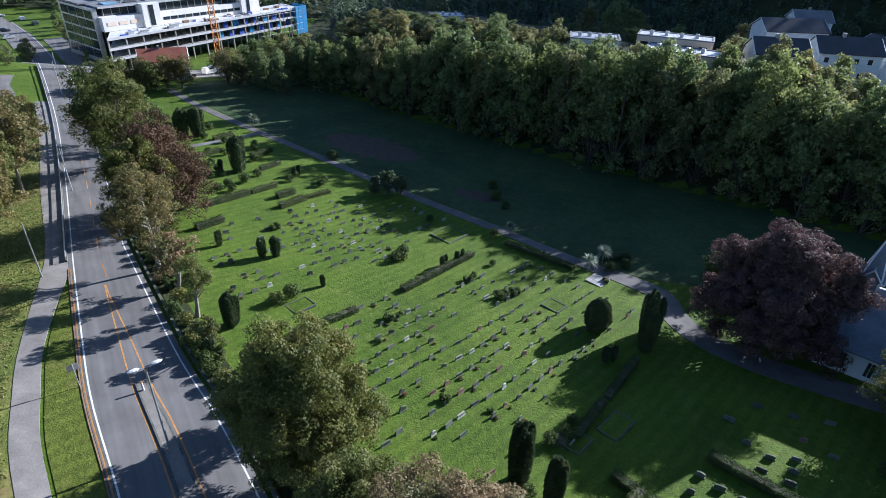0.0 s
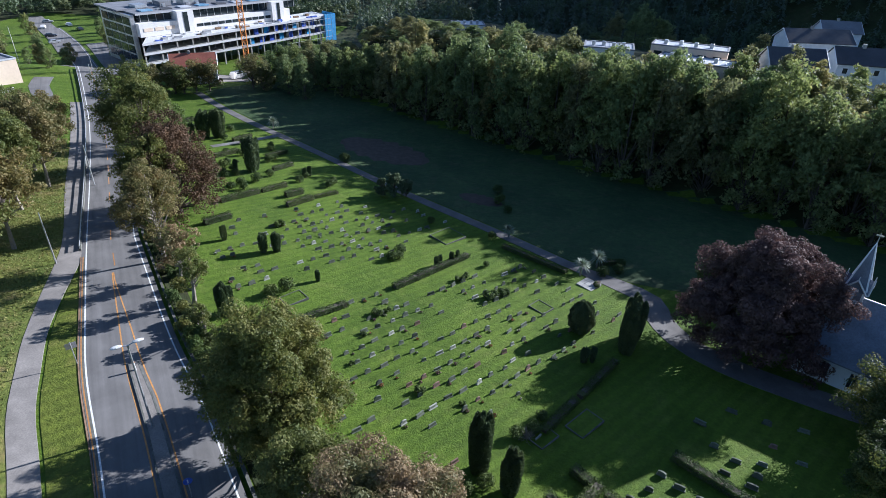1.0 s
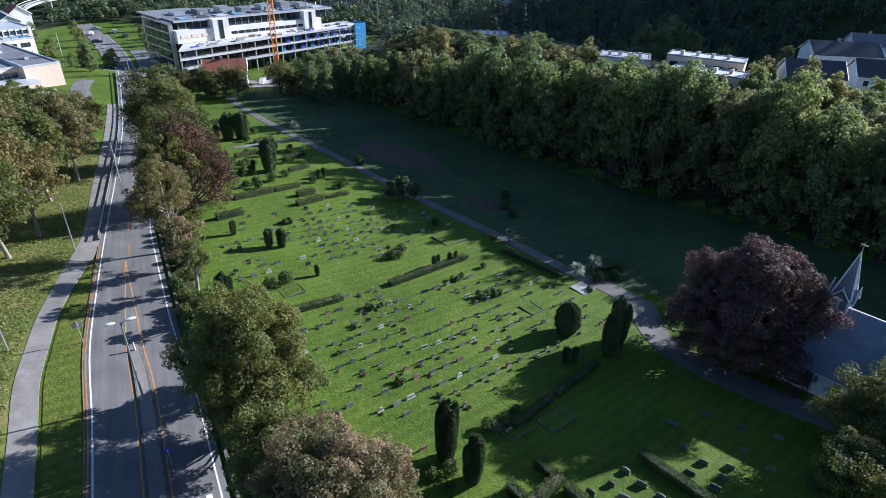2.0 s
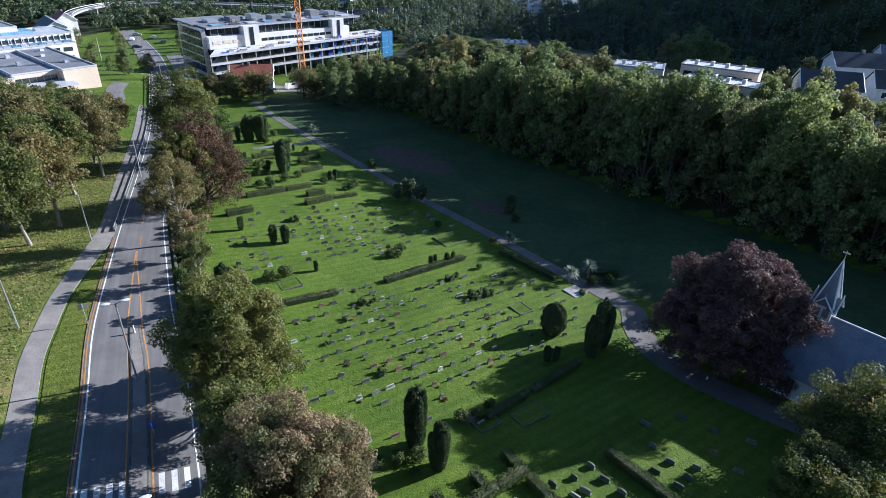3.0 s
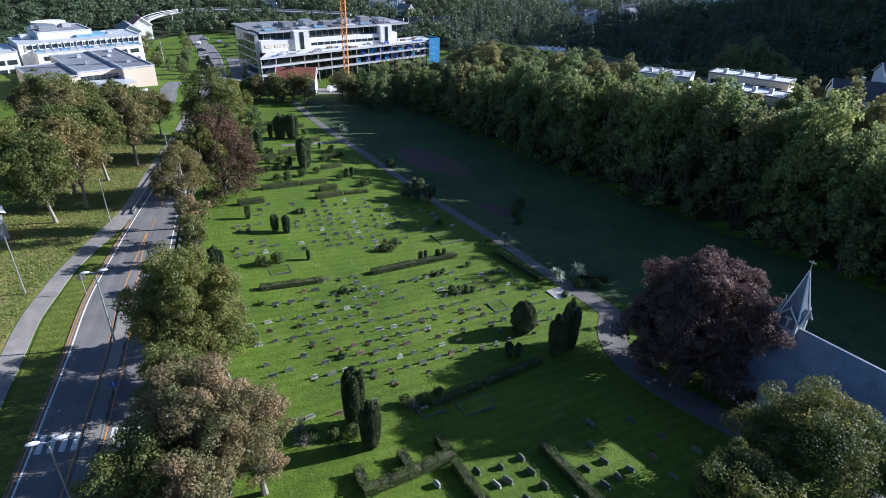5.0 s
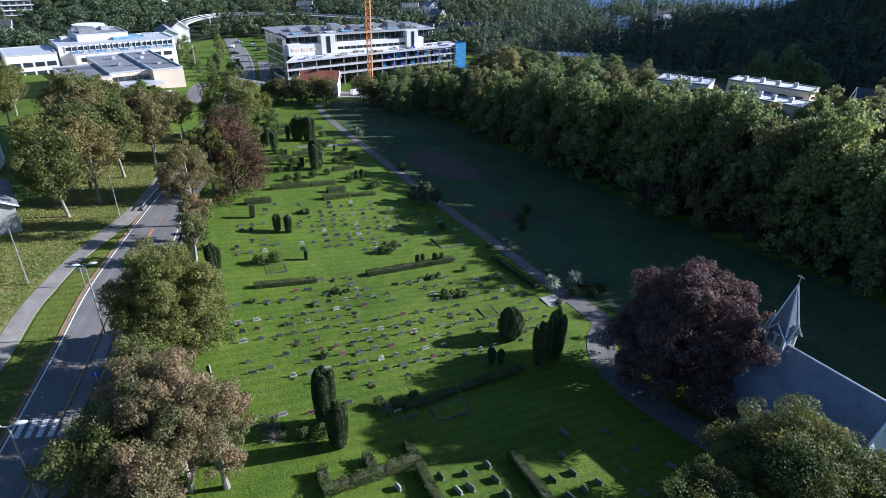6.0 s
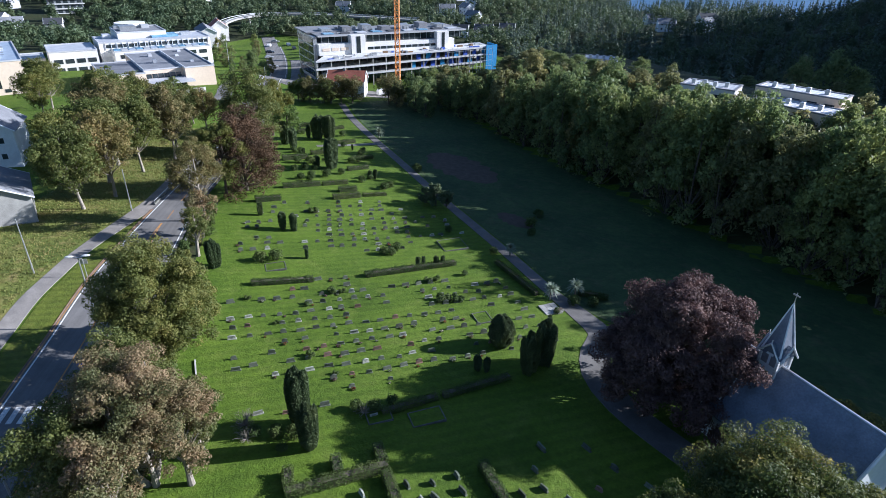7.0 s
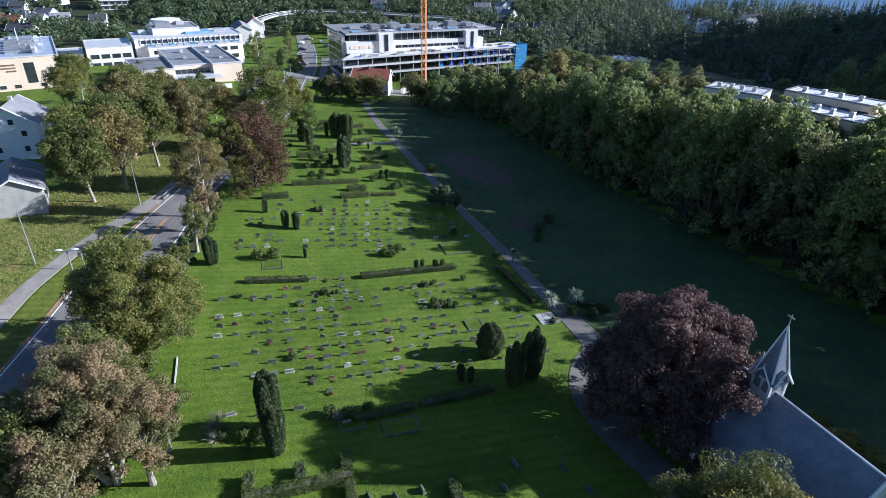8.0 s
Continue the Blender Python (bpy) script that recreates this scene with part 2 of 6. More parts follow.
BLUE_GLASS = surface("blue_roof_glass", (0.12, 0.26, 0.40), (0.22, 0.40, 0.55), 0.4, 3.0, 0.2, 0, 0.0, spec=0.6)


# ---- mesh helpers ----
def part(name, bm, material, parent=None, label=""):
    me = bpy.data.meshes.new(name)
    bm.to_mesh(me)
    bm.free()
    me.materials.append(material)
    ob = new(name, me)
    ob.parent = parent
    if label:
        ob["label"] = label
    return ob


def quick_mesh(name, verts, faces_n, material, parent=None):
    """A mesh of n-gons with unshared corners, from an array of corners (count * n, 3)."""
    verts = np.asarray(verts, np.float32).reshape(-1, 3)
    count = len(verts) // faces_n
    me = bpy.data.meshes.new(name)
    me.vertices.add(len(verts))
    me.vertices.foreach_set("co", verts.ravel())
    me.loops.add(len(verts))
    me.loops.foreach_set("vertex_index", np.arange(len(verts), dtype=np.int32))
    me.polygons.add(count)
    me.polygons.foreach_set("loop_start", np.arange(0, len(verts), faces_n, dtype=np.int32))
    me.update(calc_edges=True)
    me.validate()
    me.materials.append(material)
    ob = new(name, me)
    ob.parent = parent
    return ob


def empty(name, m, label="", category="", group="", kind=""):
    ob = new(name)
    ob.matrix_world = m
    return tagged(ob, label, category, group, kind)


def box(bm, x0, x1, y0, y1, z0, z1, bevel=0.0):
    vs = [bm.verts.new(p) for p in ((x0, y0, z0), (x1, y0, z0), (x1, y1, z0), (x0, y1, z0), (x0, y0, z1), (x1, y0, z1), (x1, y1, z1), (x0, y1, z1))]
    fs = [bm.faces.new([vs[i] for i in q]) for q in ((3, 2, 1, 0), (4, 5, 6, 7), (0, 1, 5, 4), (1, 2, 6, 5), (2, 3, 7, 6), (3, 0, 4, 7))]
    if bevel:
        es = list({e for f in fs for e in f.edges})
        bmesh.ops.bevel(bm, geom=es, offset=bevel, segments=1, affect="EDGES")
    return bm


def boxed(x0, x1, y0, y1, z0, z1, bevel=0.0):
    return box(bmesh.new(), x0, x1, y0, y1, z0, z1, bevel)


def tube(bm, a, b, r0, r1, sides=7):
    a, b = Vector(a), Vector(b)
    q = (b - a).to_track_quat("Z", "Y").to_matrix()
    rings = []
    for c, r in ((a, r0), (b, r1)):
        rings.append([bm.verts.new(c + q @ Vector((r * math.cos(2 * math.pi * i / sides), r * math.sin(2 * math.pi * i / sides), 0))) for i in range(sides)])
    for i in range(sides):
        j = (i + 1) % sides
        bm.faces.new((rings[0][i], rings[0][j], rings[1][j], rings[1][i]))
    bm.faces.new(rings[1])
    bm.faces.new(rings[0][::-1])
    return bm


def prism(bm, outline, z0, z1):
    """An upright prism over a plan outline (counter-clockwise)."""
    lo = [bm.verts.new((x, y, z0)) for x, y in outline]
    hi = [bm.verts.new((x, y, z1)) for x, y in outline]
    n = len(outline)
    bm.faces.new(hi)
    bm.faces.new(lo[::-1])
    for i in range(n):
        j = (i + 1) % n
        bm.faces.new((lo[i], lo[j], hi[j], hi[i]))
    return bm


def clone(src, m):
    """A copy of a thing at the pose m, whatever scale its model has."""
    return copy_thing(src, m @ Matrix.Diagonal((1 / src.scale.x, 1 / src.scale.y, 1 / src.scale.z, 1)))


# ---- the lie of the land ----
def step(a, b, x):
    u = np.clip((x - a) / (b - a), 0, 1)
    return u * u * (3 - 2 * u)


def land(x, y):
    """Height of the ground: it falls gently away to the north, with a bank up to the road, a wooded slope on the east side, hills beyond."""
    x, y = np.asarray(x, float), np.asarray(y, float)
    ye = np.where(y < 100, y, 100 + 40 * np.tanh((y - 100) / 40))
    z = -0.02 * np.clip(x, -60, 200) - 0.0757 * np.clip(ye, -120, None) + 2 * step(0, 40, -x) * (1 - 0.6 * step(60, 160, y))
    z = z + 4 * step(75, 125, -x) * step(80, 140, y) * (1 - step(168, 198, y)) - 3.2 * step(175, 212, y) * (1 - step(-40, 0, x))
    d = 0.58 * x + 0.81 * y - 120
    z = z + 17 * step(2, 27, d) * step(-70, -10, x) * (1 - step(55, 130, d))
    z = z - 10 * step(215, 270, y) * step(-70, -20, x)
    z = z + 16 * step(280, 420, y) * step(-90, 0, x) + 8 * step(350, 500, np.hypot(x, y)) * step(60, 120, -x) + 130 * step(285, 470, 0.55 * x + 0.83 * y) * step(70, 260, x)
    r = np.hypot(x, y)
    return z - (z + 34) * step(560, 760, r)


def gz(x, y):
    return float(land(x, y))


def sheet(name, xs, ys, material, lift=0.0, height=None):
    X, Y = np.meshgrid(xs, ys)
    Z = (height or land)(X, Y) + lift
    nx, ny = len(xs), len(ys)
    me = bpy.data.meshes.new(name)
    idx = np.arange(nx * ny).reshape(ny, nx)
    quads = np.stack([idx[:-1, :-1], idx[:-1, 1:], idx[1:, 1:], idx[1:, :-1]], -1).reshape(-1, 4)
    me.from_pydata(np.stack([X, Y, Z], -1).reshape(-1, 3).tolist(), [], quads.tolist())
    me.polygons.foreach_set("use_smooth", np.ones(len(me.polygons), bool))
    me.materials.append(material)
    return new(name, me)


def smooth_line(points, spacing=2.0):
    """A smooth line through plan points, resampled at even spacing."""
    P = np.array(points, float)
    Q = [P[0] * 2 - P[1], *P, P[-1] * 2 - P[-2]]
    out = []
    for i in range(1, len(Q) - 2):
        n = max(2, int(np.linalg.norm(Q[i + 1] - Q[i]) / spacing))
        for k in range(n):
            t = k / n
            out.append(0.5 * (2 * Q[i] + (Q[i + 1] - Q[i - 1]) * t + (2 * Q[i - 1] - 5 * Q[i] + 4 * Q[i + 1] - Q[i + 2]) * t * t + (3 * Q[i] - Q[i - 1] - 3 * Q[i + 1] + Q[i + 2]) * t ** 3))
    out.append(P[-1])
    return np.array(out)


def beside(line, off):
    """The line moved off metres to its right."""
    d = np.gradient(line, axis=0)
    d /= np.linalg.norm(d, axis=1)[:, None]
    return line + off * np.stack([d[:, 1], -d[:, 0]], 1)


def ribbon(name, left, right, material, lift=0.05, drop=0.25, across=4, parent=None):
    """A strip of ground between two plan lines of equally many points, with a thickness."""
    bm = bmesh.new()
    rows = []
    for a, b in zip(left, right):
        row = []
        for k in range(across + 1):
            x, y = a + (b - a) * k / across
            row.append(bm.verts.new((x, y, gz(x, y) + lift)))
        lo = [bm.verts.new((v.co.x, v.co.y, v.co.z - drop)) for v in (row[0], row[-1])]
        rows.append([lo[0], *row, lo[1]])
    for r, s in zip(rows, rows[1:]):
        for i in range(len(r) - 1):
            bm.faces.new((r[i], r[i + 1], s[i + 1], s[i]))
    bmesh.ops.recalc_face_normals(bm, faces=bm.faces)
    return part(name, bm, material, parent)


# ---- ground, roads, paths ----
def spread_axis(a, b, fine, far, grow=1.25):
    xs = list(np.arange(a, b + 0.1, fine))
    s = fine
    while xs[-1] < far:
        s *= grow
        xs.append(xs[-1] + s)
    s = fine
    while xs[0] > -far:
        s *= grow
        xs.insert(0, xs[0] - s)
    return np.array(xs)


ROAD_L = smooth_line([(50, -70), (28, -38), (13, -16), (3, -2), (-6.5, 11.5), (-12.4, 19.8), (-16.9, 26), (-22.4, 33.6), (-29.6, 43.2), (-36.9, 54.5), (-46.6, 69.8), (-60.1, 91.4), (-73.8, 112.8), (-94.6, 144.4), (-122.7, 184), (-158, 228), (-190, 262)])
road_width = np.interp(ROAD_L[:, 1], [-70, 8, 22, 38, 52, 70, 400], [7.0, 9.0, 9.3, 9.0, 7.6, 6.1, 6.3])
_d = np.gradient(ROAD_L, axis=0)
_d /= np.linalg.norm(_d, axis=1)[:, None]
ROAD_N = np.stack([_d[:, 1], -_d[:, 0]], 1)


def across_road(u):
    """The plan line u metres east of the road's west edge line."""
    return ROAD_L + ROAD_N * (np.zeros(len(ROAD_L)) + u)[:, None]


road = tagged(ribbon("road", across_road(-0.5), across_road(road_width + 0.6), ASPHALT, 0.10, 0.3, 6), "grey asphalt two-lane road striped with tree shadows", "road", kind="structure")


def road_strip(name, u0, u1, material, label, sel=None, lift=0.106, category="road marking"):
    a, b = across_road(u0), across_road(u1)
    if sel is not None:
        a, b = a[sel], b[sel]
    return tagged(ribbon(name, a, b, material, lift, 0.004, 1), label, category, kind="structure")


road_strip("edge_line", -0.06, 0.09, WHITE_LINE, "continuous white edge line painted on the asphalt")
road_strip("edge_line", road_width - 0.09, road_width + 0.06, WHITE_LINE, "continuous white edge line painted on the asphalt")


def tag_ground():
    xs = spread_axis(-190, 130, 3.0, 4200)
    ys = spread_axis(-30, 270, 3.0, 4200)
    g = sheet("ground", xs, ys, LAWN, 0.0)
    # under the woods the grass gives way to undergrowth
    g.data.materials.append(WOOD_FLOOR)
    for f in g.data.polygons:
        x, y, _ = f.center
        d = 0.58 * x + 0.81 * y - 120
        if (4 < d < 48 and x > -48) or (4 < d < 120 and x > -25) or (y > 236 and x > -62) or y > 305 or x < -225:
            f.material_index = 1
    return tagged(g, "green mown lawn falling gently towards the valley", "ground", kind="structure")


tag_ground()

FOOT = smooth_line([(44, -70), (21, -36), (6, -14), (-5, 2), (-13, 14), (-20.5, 22.5), (-26.8, 30.7), (-31.4, 36.6), (-34.8, 42.1), (-38.3, 48.1), (-41.9, 55.8), (-45.9, 65.0), (-50.2, 73.0), (-62.5, 91.5), (-76.3, 113.0), (-97, 145)])
foot_half = np.interp(FOOT[:, 1], [-70, 50, 72, 200], [1.1, 1.1, 1.7, 2.0])[:, None]
tagged(ribbon("footpath", beside(FOOT, -foot_half), beside(FOOT, np.minimum(foot_half, 1.5)), ASPHALT_OLD, 0.08, 0.3, 2), "worn pale asphalt footpath beside the road", "footpath", kind="structure")
verge = smooth_line([(18, -60), (-6, -14), (-19, 8), (-27, 20), (-38, 36), (-46, 50), (-58, 70), (-72, 92), (-88, 114)])
tagged(ribbon("rough_verge", beside(verge, -11), beside(verge, 6.5), ROUGH_GRASS, 0.04, 0.2, 6), "rough yellowing grass verge beside the footpath", "verge", kind="structure")

PATH = smooth_line([(-75, 166), (-61, 151.5), (-43, 135.5), (-24, 119.5), (-8, 106.2), (2, 97.8), (13.2, 88.2), (24, 78.5), (29.5, 74.2), (33.2, 70.5), (33.3, 66.0), (34.6, 61.2), (38.4, 56.8), (44.4, 53.0), (52, 49.2), (62, 45)])
path_half = np.interp(PATH[:, 0], [-80, 24, 30, 36, 62], [1.05, 1.1, 1.7, 1.95, 1.9])[:, None]
tagged(ribbon("path", beside(PATH, -path_half), beside(PATH, path_half), ASPHALT_PATH, 0.05, 0.25, 2), "asphalt walking path between the graves and the meadow", "path", kind="structure")


far_side = smooth_line([(-52, 190), (-36, 180), (-8, 163), (16, 147), (34, 133), (52, 118), (66, 107), (84, 95), (100, 84)])
n_ = np.linspace(0, 1, 60)


def resample(line, ts):
    s = np.concatenate([[0], np.cumsum(np.linalg.norm(np.diff(line, axis=0), axis=1))])
    return np.stack([np.interp(ts * s[-1], s, line[:, i]) for i in (0, 1)], 1)


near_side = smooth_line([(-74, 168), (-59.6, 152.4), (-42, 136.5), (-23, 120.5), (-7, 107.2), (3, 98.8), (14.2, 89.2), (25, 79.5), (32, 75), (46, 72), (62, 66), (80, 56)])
# This sheet's dark grass colour stands in for part of the wood's shade.
tagged(ribbon("meadow", resample(near_side, n_), resample(far_side, n_), MEADOW_SHADED, 0.03, 0.2, 24), "meadow grass between the path and the wood, shade put into its colour", "meadow", kind="structure")


# ---- trees ----


def unit(v):
    return v / np.maximum(np.linalg.norm(v, axis=-1, keepdims=True), 1e-9)


def clumps(cen, rad, rnd, n=8):
    """Smaller leafy clumps over the surface of each lobe."""
    d = unit(rnd.normal(size=(len(cen), n, 3)) + (0, 0, 0.35))
    c = cen[:, None, :] + d * rad[:, None, None] * (0.62 + 0.25 * rnd.random((len(cen), n, 1)))
    r = rad[:, None] * (0.30 + 0.22 * rnd.random((len(cen), n)))
    return c.reshape(-1, 3), r.ravel()


def sprays(centres, radii, per, size, rnd, flat=1.0, shape=4, lift=0.25):
    """Corners of small leaf sprays scattered over the shells of many lobes."""
    out = []
    for c, r, n in zip(centres, radii, per):
        d = unit(rnd.normal(size=(n, 3)) + (0, 0, lift))
        pos = c + d * r * (0.66 + 0.42 * rnd.random((n, 1)) ** 0.6) * (1, 1, flat)
        nrm = unit(d + rnd.normal(size=(n, 3)) * 0.42 + (0, 0, 0.15))
        a = unit(np.cross(nrm, rnd.normal(size=(n, 3))))
        b = np.cross(nrm, a)
        s = size * (0.6 + 0.8 * rnd.random((n, 1)))
        w = s * (0.45 + 0.3 * rnd.random((n, 1)))
        if shape == 4:
            out.append(np.stack([pos - a * s * 0.5, pos + b * w * 0.5 + nrm * s * 0.1, pos + a * s * 0.5, pos - b * w * 0.5], 1))
        else:
            out.append(np.stack([pos - a * s * 0.5, pos + b * w * 0.95, pos + a * s * 0.5], 1))
    return np.concatenate(out).reshape(-1, 3)


def make_tree(name, h, r, low, leaf, bark, rnd, lobes=34, leaves=12000, size=0.24, shape=4, trunk_r=0.28, bunches=8, stems=1, squash=1.0, peak=0.22, thin=False, droop=0.0):
    """A broadleaved tree: tapered trunk, limbs, and a crown of many small sprays grouped in uneven lobes."""
    root = new(name)
    bm = bmesh.new()
    zc, rz = (h + low) / 2, (h - low) / 2
    dirs = unit(rnd.normal(size=(lobes, 3)) + (0, 0, 0.25))
    reach = 0.42 + 0.42 * rnd.random(lobes)
    cen = np.stack([dirs[:, 0] * reach * r, dirs[:, 1] * reach * r, zc + dirs[:, 2] * reach * rz], 1)
    cen[:, :2] *= (1.0 - peak * np.clip((cen[:, 2:3] - zc) / rz, 0, 1))
    if droop:
        wide = np.where(dirs[:, 2] < 0.1, 1 / np.maximum(0.5, np.hypot(dirs[:, 0], dirs[:, 1])), 1.0)
        cen[:, :2] *= wide[:, None]
    rad = r * (0.24 + 0.17 * rnd.random(lobes)) * squash
    for s in range(stems):
        ang = 2 * math.pi * s / stems
        base = Vector((0.35 * (stems > 1) * math.cos(ang), 0.35 * (stems > 1) * math.sin(ang), -0.3))
        lean = Vector((rnd.normal() * 0.04 * h + (stems > 1) * 0.12 * h * math.cos(ang), rnd.normal() * 0.04 * h + (stems > 1) * 0.12 * h * math.sin(ang), 0))
        pts = [base, base + Vector((0, 0, 0.3 + low * 0.8)) + lean * 0.4, Vector((0, 0, zc)) + lean, Vector((0, 0, zc + rz * 0.65)) + lean]
        rs = [trunk_r * 1.25, trunk_r * 0.85, trunk_r * 0.5, trunk_r * 0.14]
        for a, b, r0, r1 in zip(pts, pts[1:], rs, rs[1:]):
            tube(bm, a, b, r0, r1, 8)
        for c in cen[s::stems]:
            c = Vector(c)
            k = min(0.9, max(0.12, (c.z - low) / (h - low) - 0.25))
            p = pts[1].lerp(pts[3], k)
            m = p.lerp(c, 0.5) + Vector((0, 0, -0.04 * h * rnd.random()))
            rr = trunk_r * (0.38 - 0.25 * k)
            if thin and c.z > zc + 0.2 * rz:
                continue
            tube(bm, p, m, rr, rr * 0.65, 3 if thin else 5)
            tube(bm, m, c, rr * 0.65, rr * 0.2, 3 if thin else 5)
    part("trunk", bm, bark, root)
    cen, rad = clumps(cen, rad, rnd, bunches)
    if droop:
        off = np.hypot(cen[:, 0], cen[:, 1]) / r
        cen[:, 2] -= droop * rnd.random(len(cen)) * off ** 2 * 4.0
        cen[:, 2] = np.maximum(cen[:, 2], 0.5)
    per = np.maximum(6, (leaves * rad ** 2 / np.sum(rad ** 2)).astype(int))
    quick_mesh("crown", sprays(cen, rad, per, size, rnd, 0.8, shape), shape, leaf, root)
    return root


def make_yew(name, h, r, leaf, rnd, leaves=5000, size=0.2, peaks=7):
    """A columnar yew: steep plumes side by side, clothed almost to the ground, the sprays swept upwards."""
    root = new(name)
    bm = bmesh.new()
    tube(bm, (0, 0, -0.2), (0, 0, h * 0.6), 0.2, 0.08)
    part("trunk", bm, BARK, root)
    pos, out = [], []
    for i in range(peaks * 2):
        a = 2 * math.pi * i / (peaks * 2) + rnd.normal() * 0.25
        d = r * (0.0 if i == 0 else (0.26 + 0.18 * rnd.random() if i % 2 else 0.5 + 0.14 * rnd.random()))
        top = h * (1.0 if i == 0 else 1.0 - 0.32 * rnd.random() * (d / r + 0.2) - 0.08 * (d / r) ** 2)
        pr = r * (0.27 + 0.09 * rnd.random())
        n = leaves // (peaks * 2)
        f = rnd.random((n, 1)) ** 0.85
        ang = rnd.uniform(0, 2 * math.pi, (n, 1))
        taper = np.clip(np.minimum(1.0, 0.55 + f * 2.2), 0, 1) * np.where(f > 0.6, np.sqrt(np.clip(1 - ((f - 0.6) / 0.4) ** 2, 0.02, 1)), 1.0)
        rr = pr * taper * (0.75 + 0.3 * rnd.random((n, 1)))
        o = np.concatenate([np.cos(ang), np.sin(ang), np.full((n, 1), 0.15)], 1)
        c = np.concatenate([d * math.cos(a) * (0.75 + 0.45 * f), d * math.sin(a) * (0.75 + 0.45 * f), top * f], 1)
        pos.append(c + o * rr)
        out.append(o)
    pos, out = np.concatenate(pos), unit(np.concatenate(out))
    n = len(pos)
    up = unit(np.array([0, 0, 1.0]) + out * 0.6 + rnd.normal(size=(n, 3)) * 0.3)
    b = unit(np.cross(out + rnd.normal(size=(n, 3)) * 0.5, up))
    s = size * (0.8 + 0.9 * rnd.random((n, 1)))
    quick_mesh("crown", np.stack([pos - up * s, pos + b * s * 0.3, pos + up * s, pos - b * s * 0.3], 1).reshape(-1, 3), 4, leaf, root)
    return root


def make_dome(name, h, r, leaf, rnd, leaves=15000, size=0.14):
    """A dense evergreen of egg shape, its surface lumpy with upright tufts."""
    root = new(name)
    part("trunk", tube(bmesh.new(), (0, 0, -0.2), (0, 0, h * 0.7), 0.16, 0.06), BARK, root)
    f, az = rnd.random(leaves), rnd.uniform(0, 2 * math.pi, leaves)
    prof = np.sqrt(np.clip(1 - ((f - 0.38) / 0.62) ** 2, 0, 1)) * np.clip(0.72 + f, 0, 1)
    lump = 1 + 0.07 * np.sin(az * 7 + 9 * f) + 0.05 * np.sin(az * 13 - 17 * f) + rnd.normal(size=leaves) * 0.045
    rr = r * prof * lump
    pos = np.stack([rr * np.cos(az), rr * np.sin(az), h * f * (1 + 0.03 * np.sin(az * 5))], 1)
    out = unit(np.stack([np.cos(az), np.sin(az), (f - 0.38) * 1.4], 1) + rnd.normal(size=(leaves, 3)) * 0.3)
    up = unit(np.array([0, 0, 1.0]) + out * 0.7 + rnd.normal(size=(leaves, 3)) * 0.35)
    b = unit(np.cross(out, up))
    s = size * (0.7 + 0.8 * rnd.random((leaves, 1)))
    quick_mesh("crown", np.stack([pos - up * s, pos + b * s * 0.5, pos + up * s], 1).reshape(-1, 3), 3, leaf, root)
    return root


def make_bush(name, h, r, leaf, rnd, leaves=1500, size=0.16):
    root = new(name)
    bm = bmesh.new()
    for i in range(5):
        a = 2 * math.pi * i / 5
        tube(bm, (0.1 * math.cos(a), 0.1 * math.sin(a), -0.1), (0.5 * r * math.cos(a), 0.5 * r * math.sin(a), h * 0.6), 0.05, 0.02, 5)
    part("stem", bm, BARK, root)
    n = 12
    d = unit(rnd.normal(size=(n, 3)) + (0, 0, 0.2))
    cen = np.stack([d[:, 0] * r * 0.55, d[:, 1] * r * 0.55, h * 0.5 + d[:, 2] * h * 0.28], 1)
    rad = np.full(n, min(r, h * 0.7) * 0.45) * (0.8 + 0.4 * rnd.random(n))
    quick_mesh("foliage", sprays(cen, rad, [leaves // n] * n, size, rnd, 0.9, 4), 4, leaf, root)
    return root


def plant(root, x, y, label, category="tree", turn=0.0, scale=1.0, sink=0.0, group=""):
    root.matrix_world = pose(x, y, gz(x, y) - sink, 0, 0, turn) @ Matrix.Scale(scale, 4)
    return tagged(root, label, category, group)


def R(seed):
    return np.random.default_rng(seed)


plant(make_tree("roadside_tree", 17.2, 6.7, 0.0, LEAF_OLIVE, BARK, R(1), 76, 110000, 0.21, 3, squash=0.72, bunches=12), -7.4, 36.0, "large dense green broadleaved tree at the roadside")
plant(make_tree("roadside_tree", 14.0, 5.8, 2.0, LEAF_RUST, BARK_PALE, R(2), 48, 66000, 0.19, 3, stems=3, squash=0.8, bunches=12), 4.0, 24.8, "rust-coloured autumn tree with several pale trunks")
plant(make_tree("roadside_tree", 11.0, 4.6, 1.2, LEAF_OLIVE, BARK_PALE, R(3), 36, 36000, 0.20, 3, stems=2), -2.2, 28.5, "olive and brown autumn tree with forked trunk")
plant(make_tree("roadside_tree", 10.5, 4.4, 1.2, LEAF_RUST, BARK_PALE, R(4), 34, 30000, 0.19, 3, stems=2, squash=0.8, bunches=12), 6.6, 19.6, "brown and green autumn tree at the roadside")
plant(make_tree("roadside_tree", 11.2, 4.6, 0.6, LEAF_OLIVE, BARK_PALE, R(64), 36, 32000, 0.19, 3, stems=2, squash=0.85, bunches=12), 1.6, 19.4, "olive-green tree turning brown at the roadside")
plant(make_tree("roadside_tree", 11.0, 3.6, 1.5, LEAF_RUST, BARK_PALE, R(65), 30, 20000, 0.19, 3, squash=0.8, bunches=12), 6.9, 26.3, "pinkish-brown autumn tree with a thin crown")
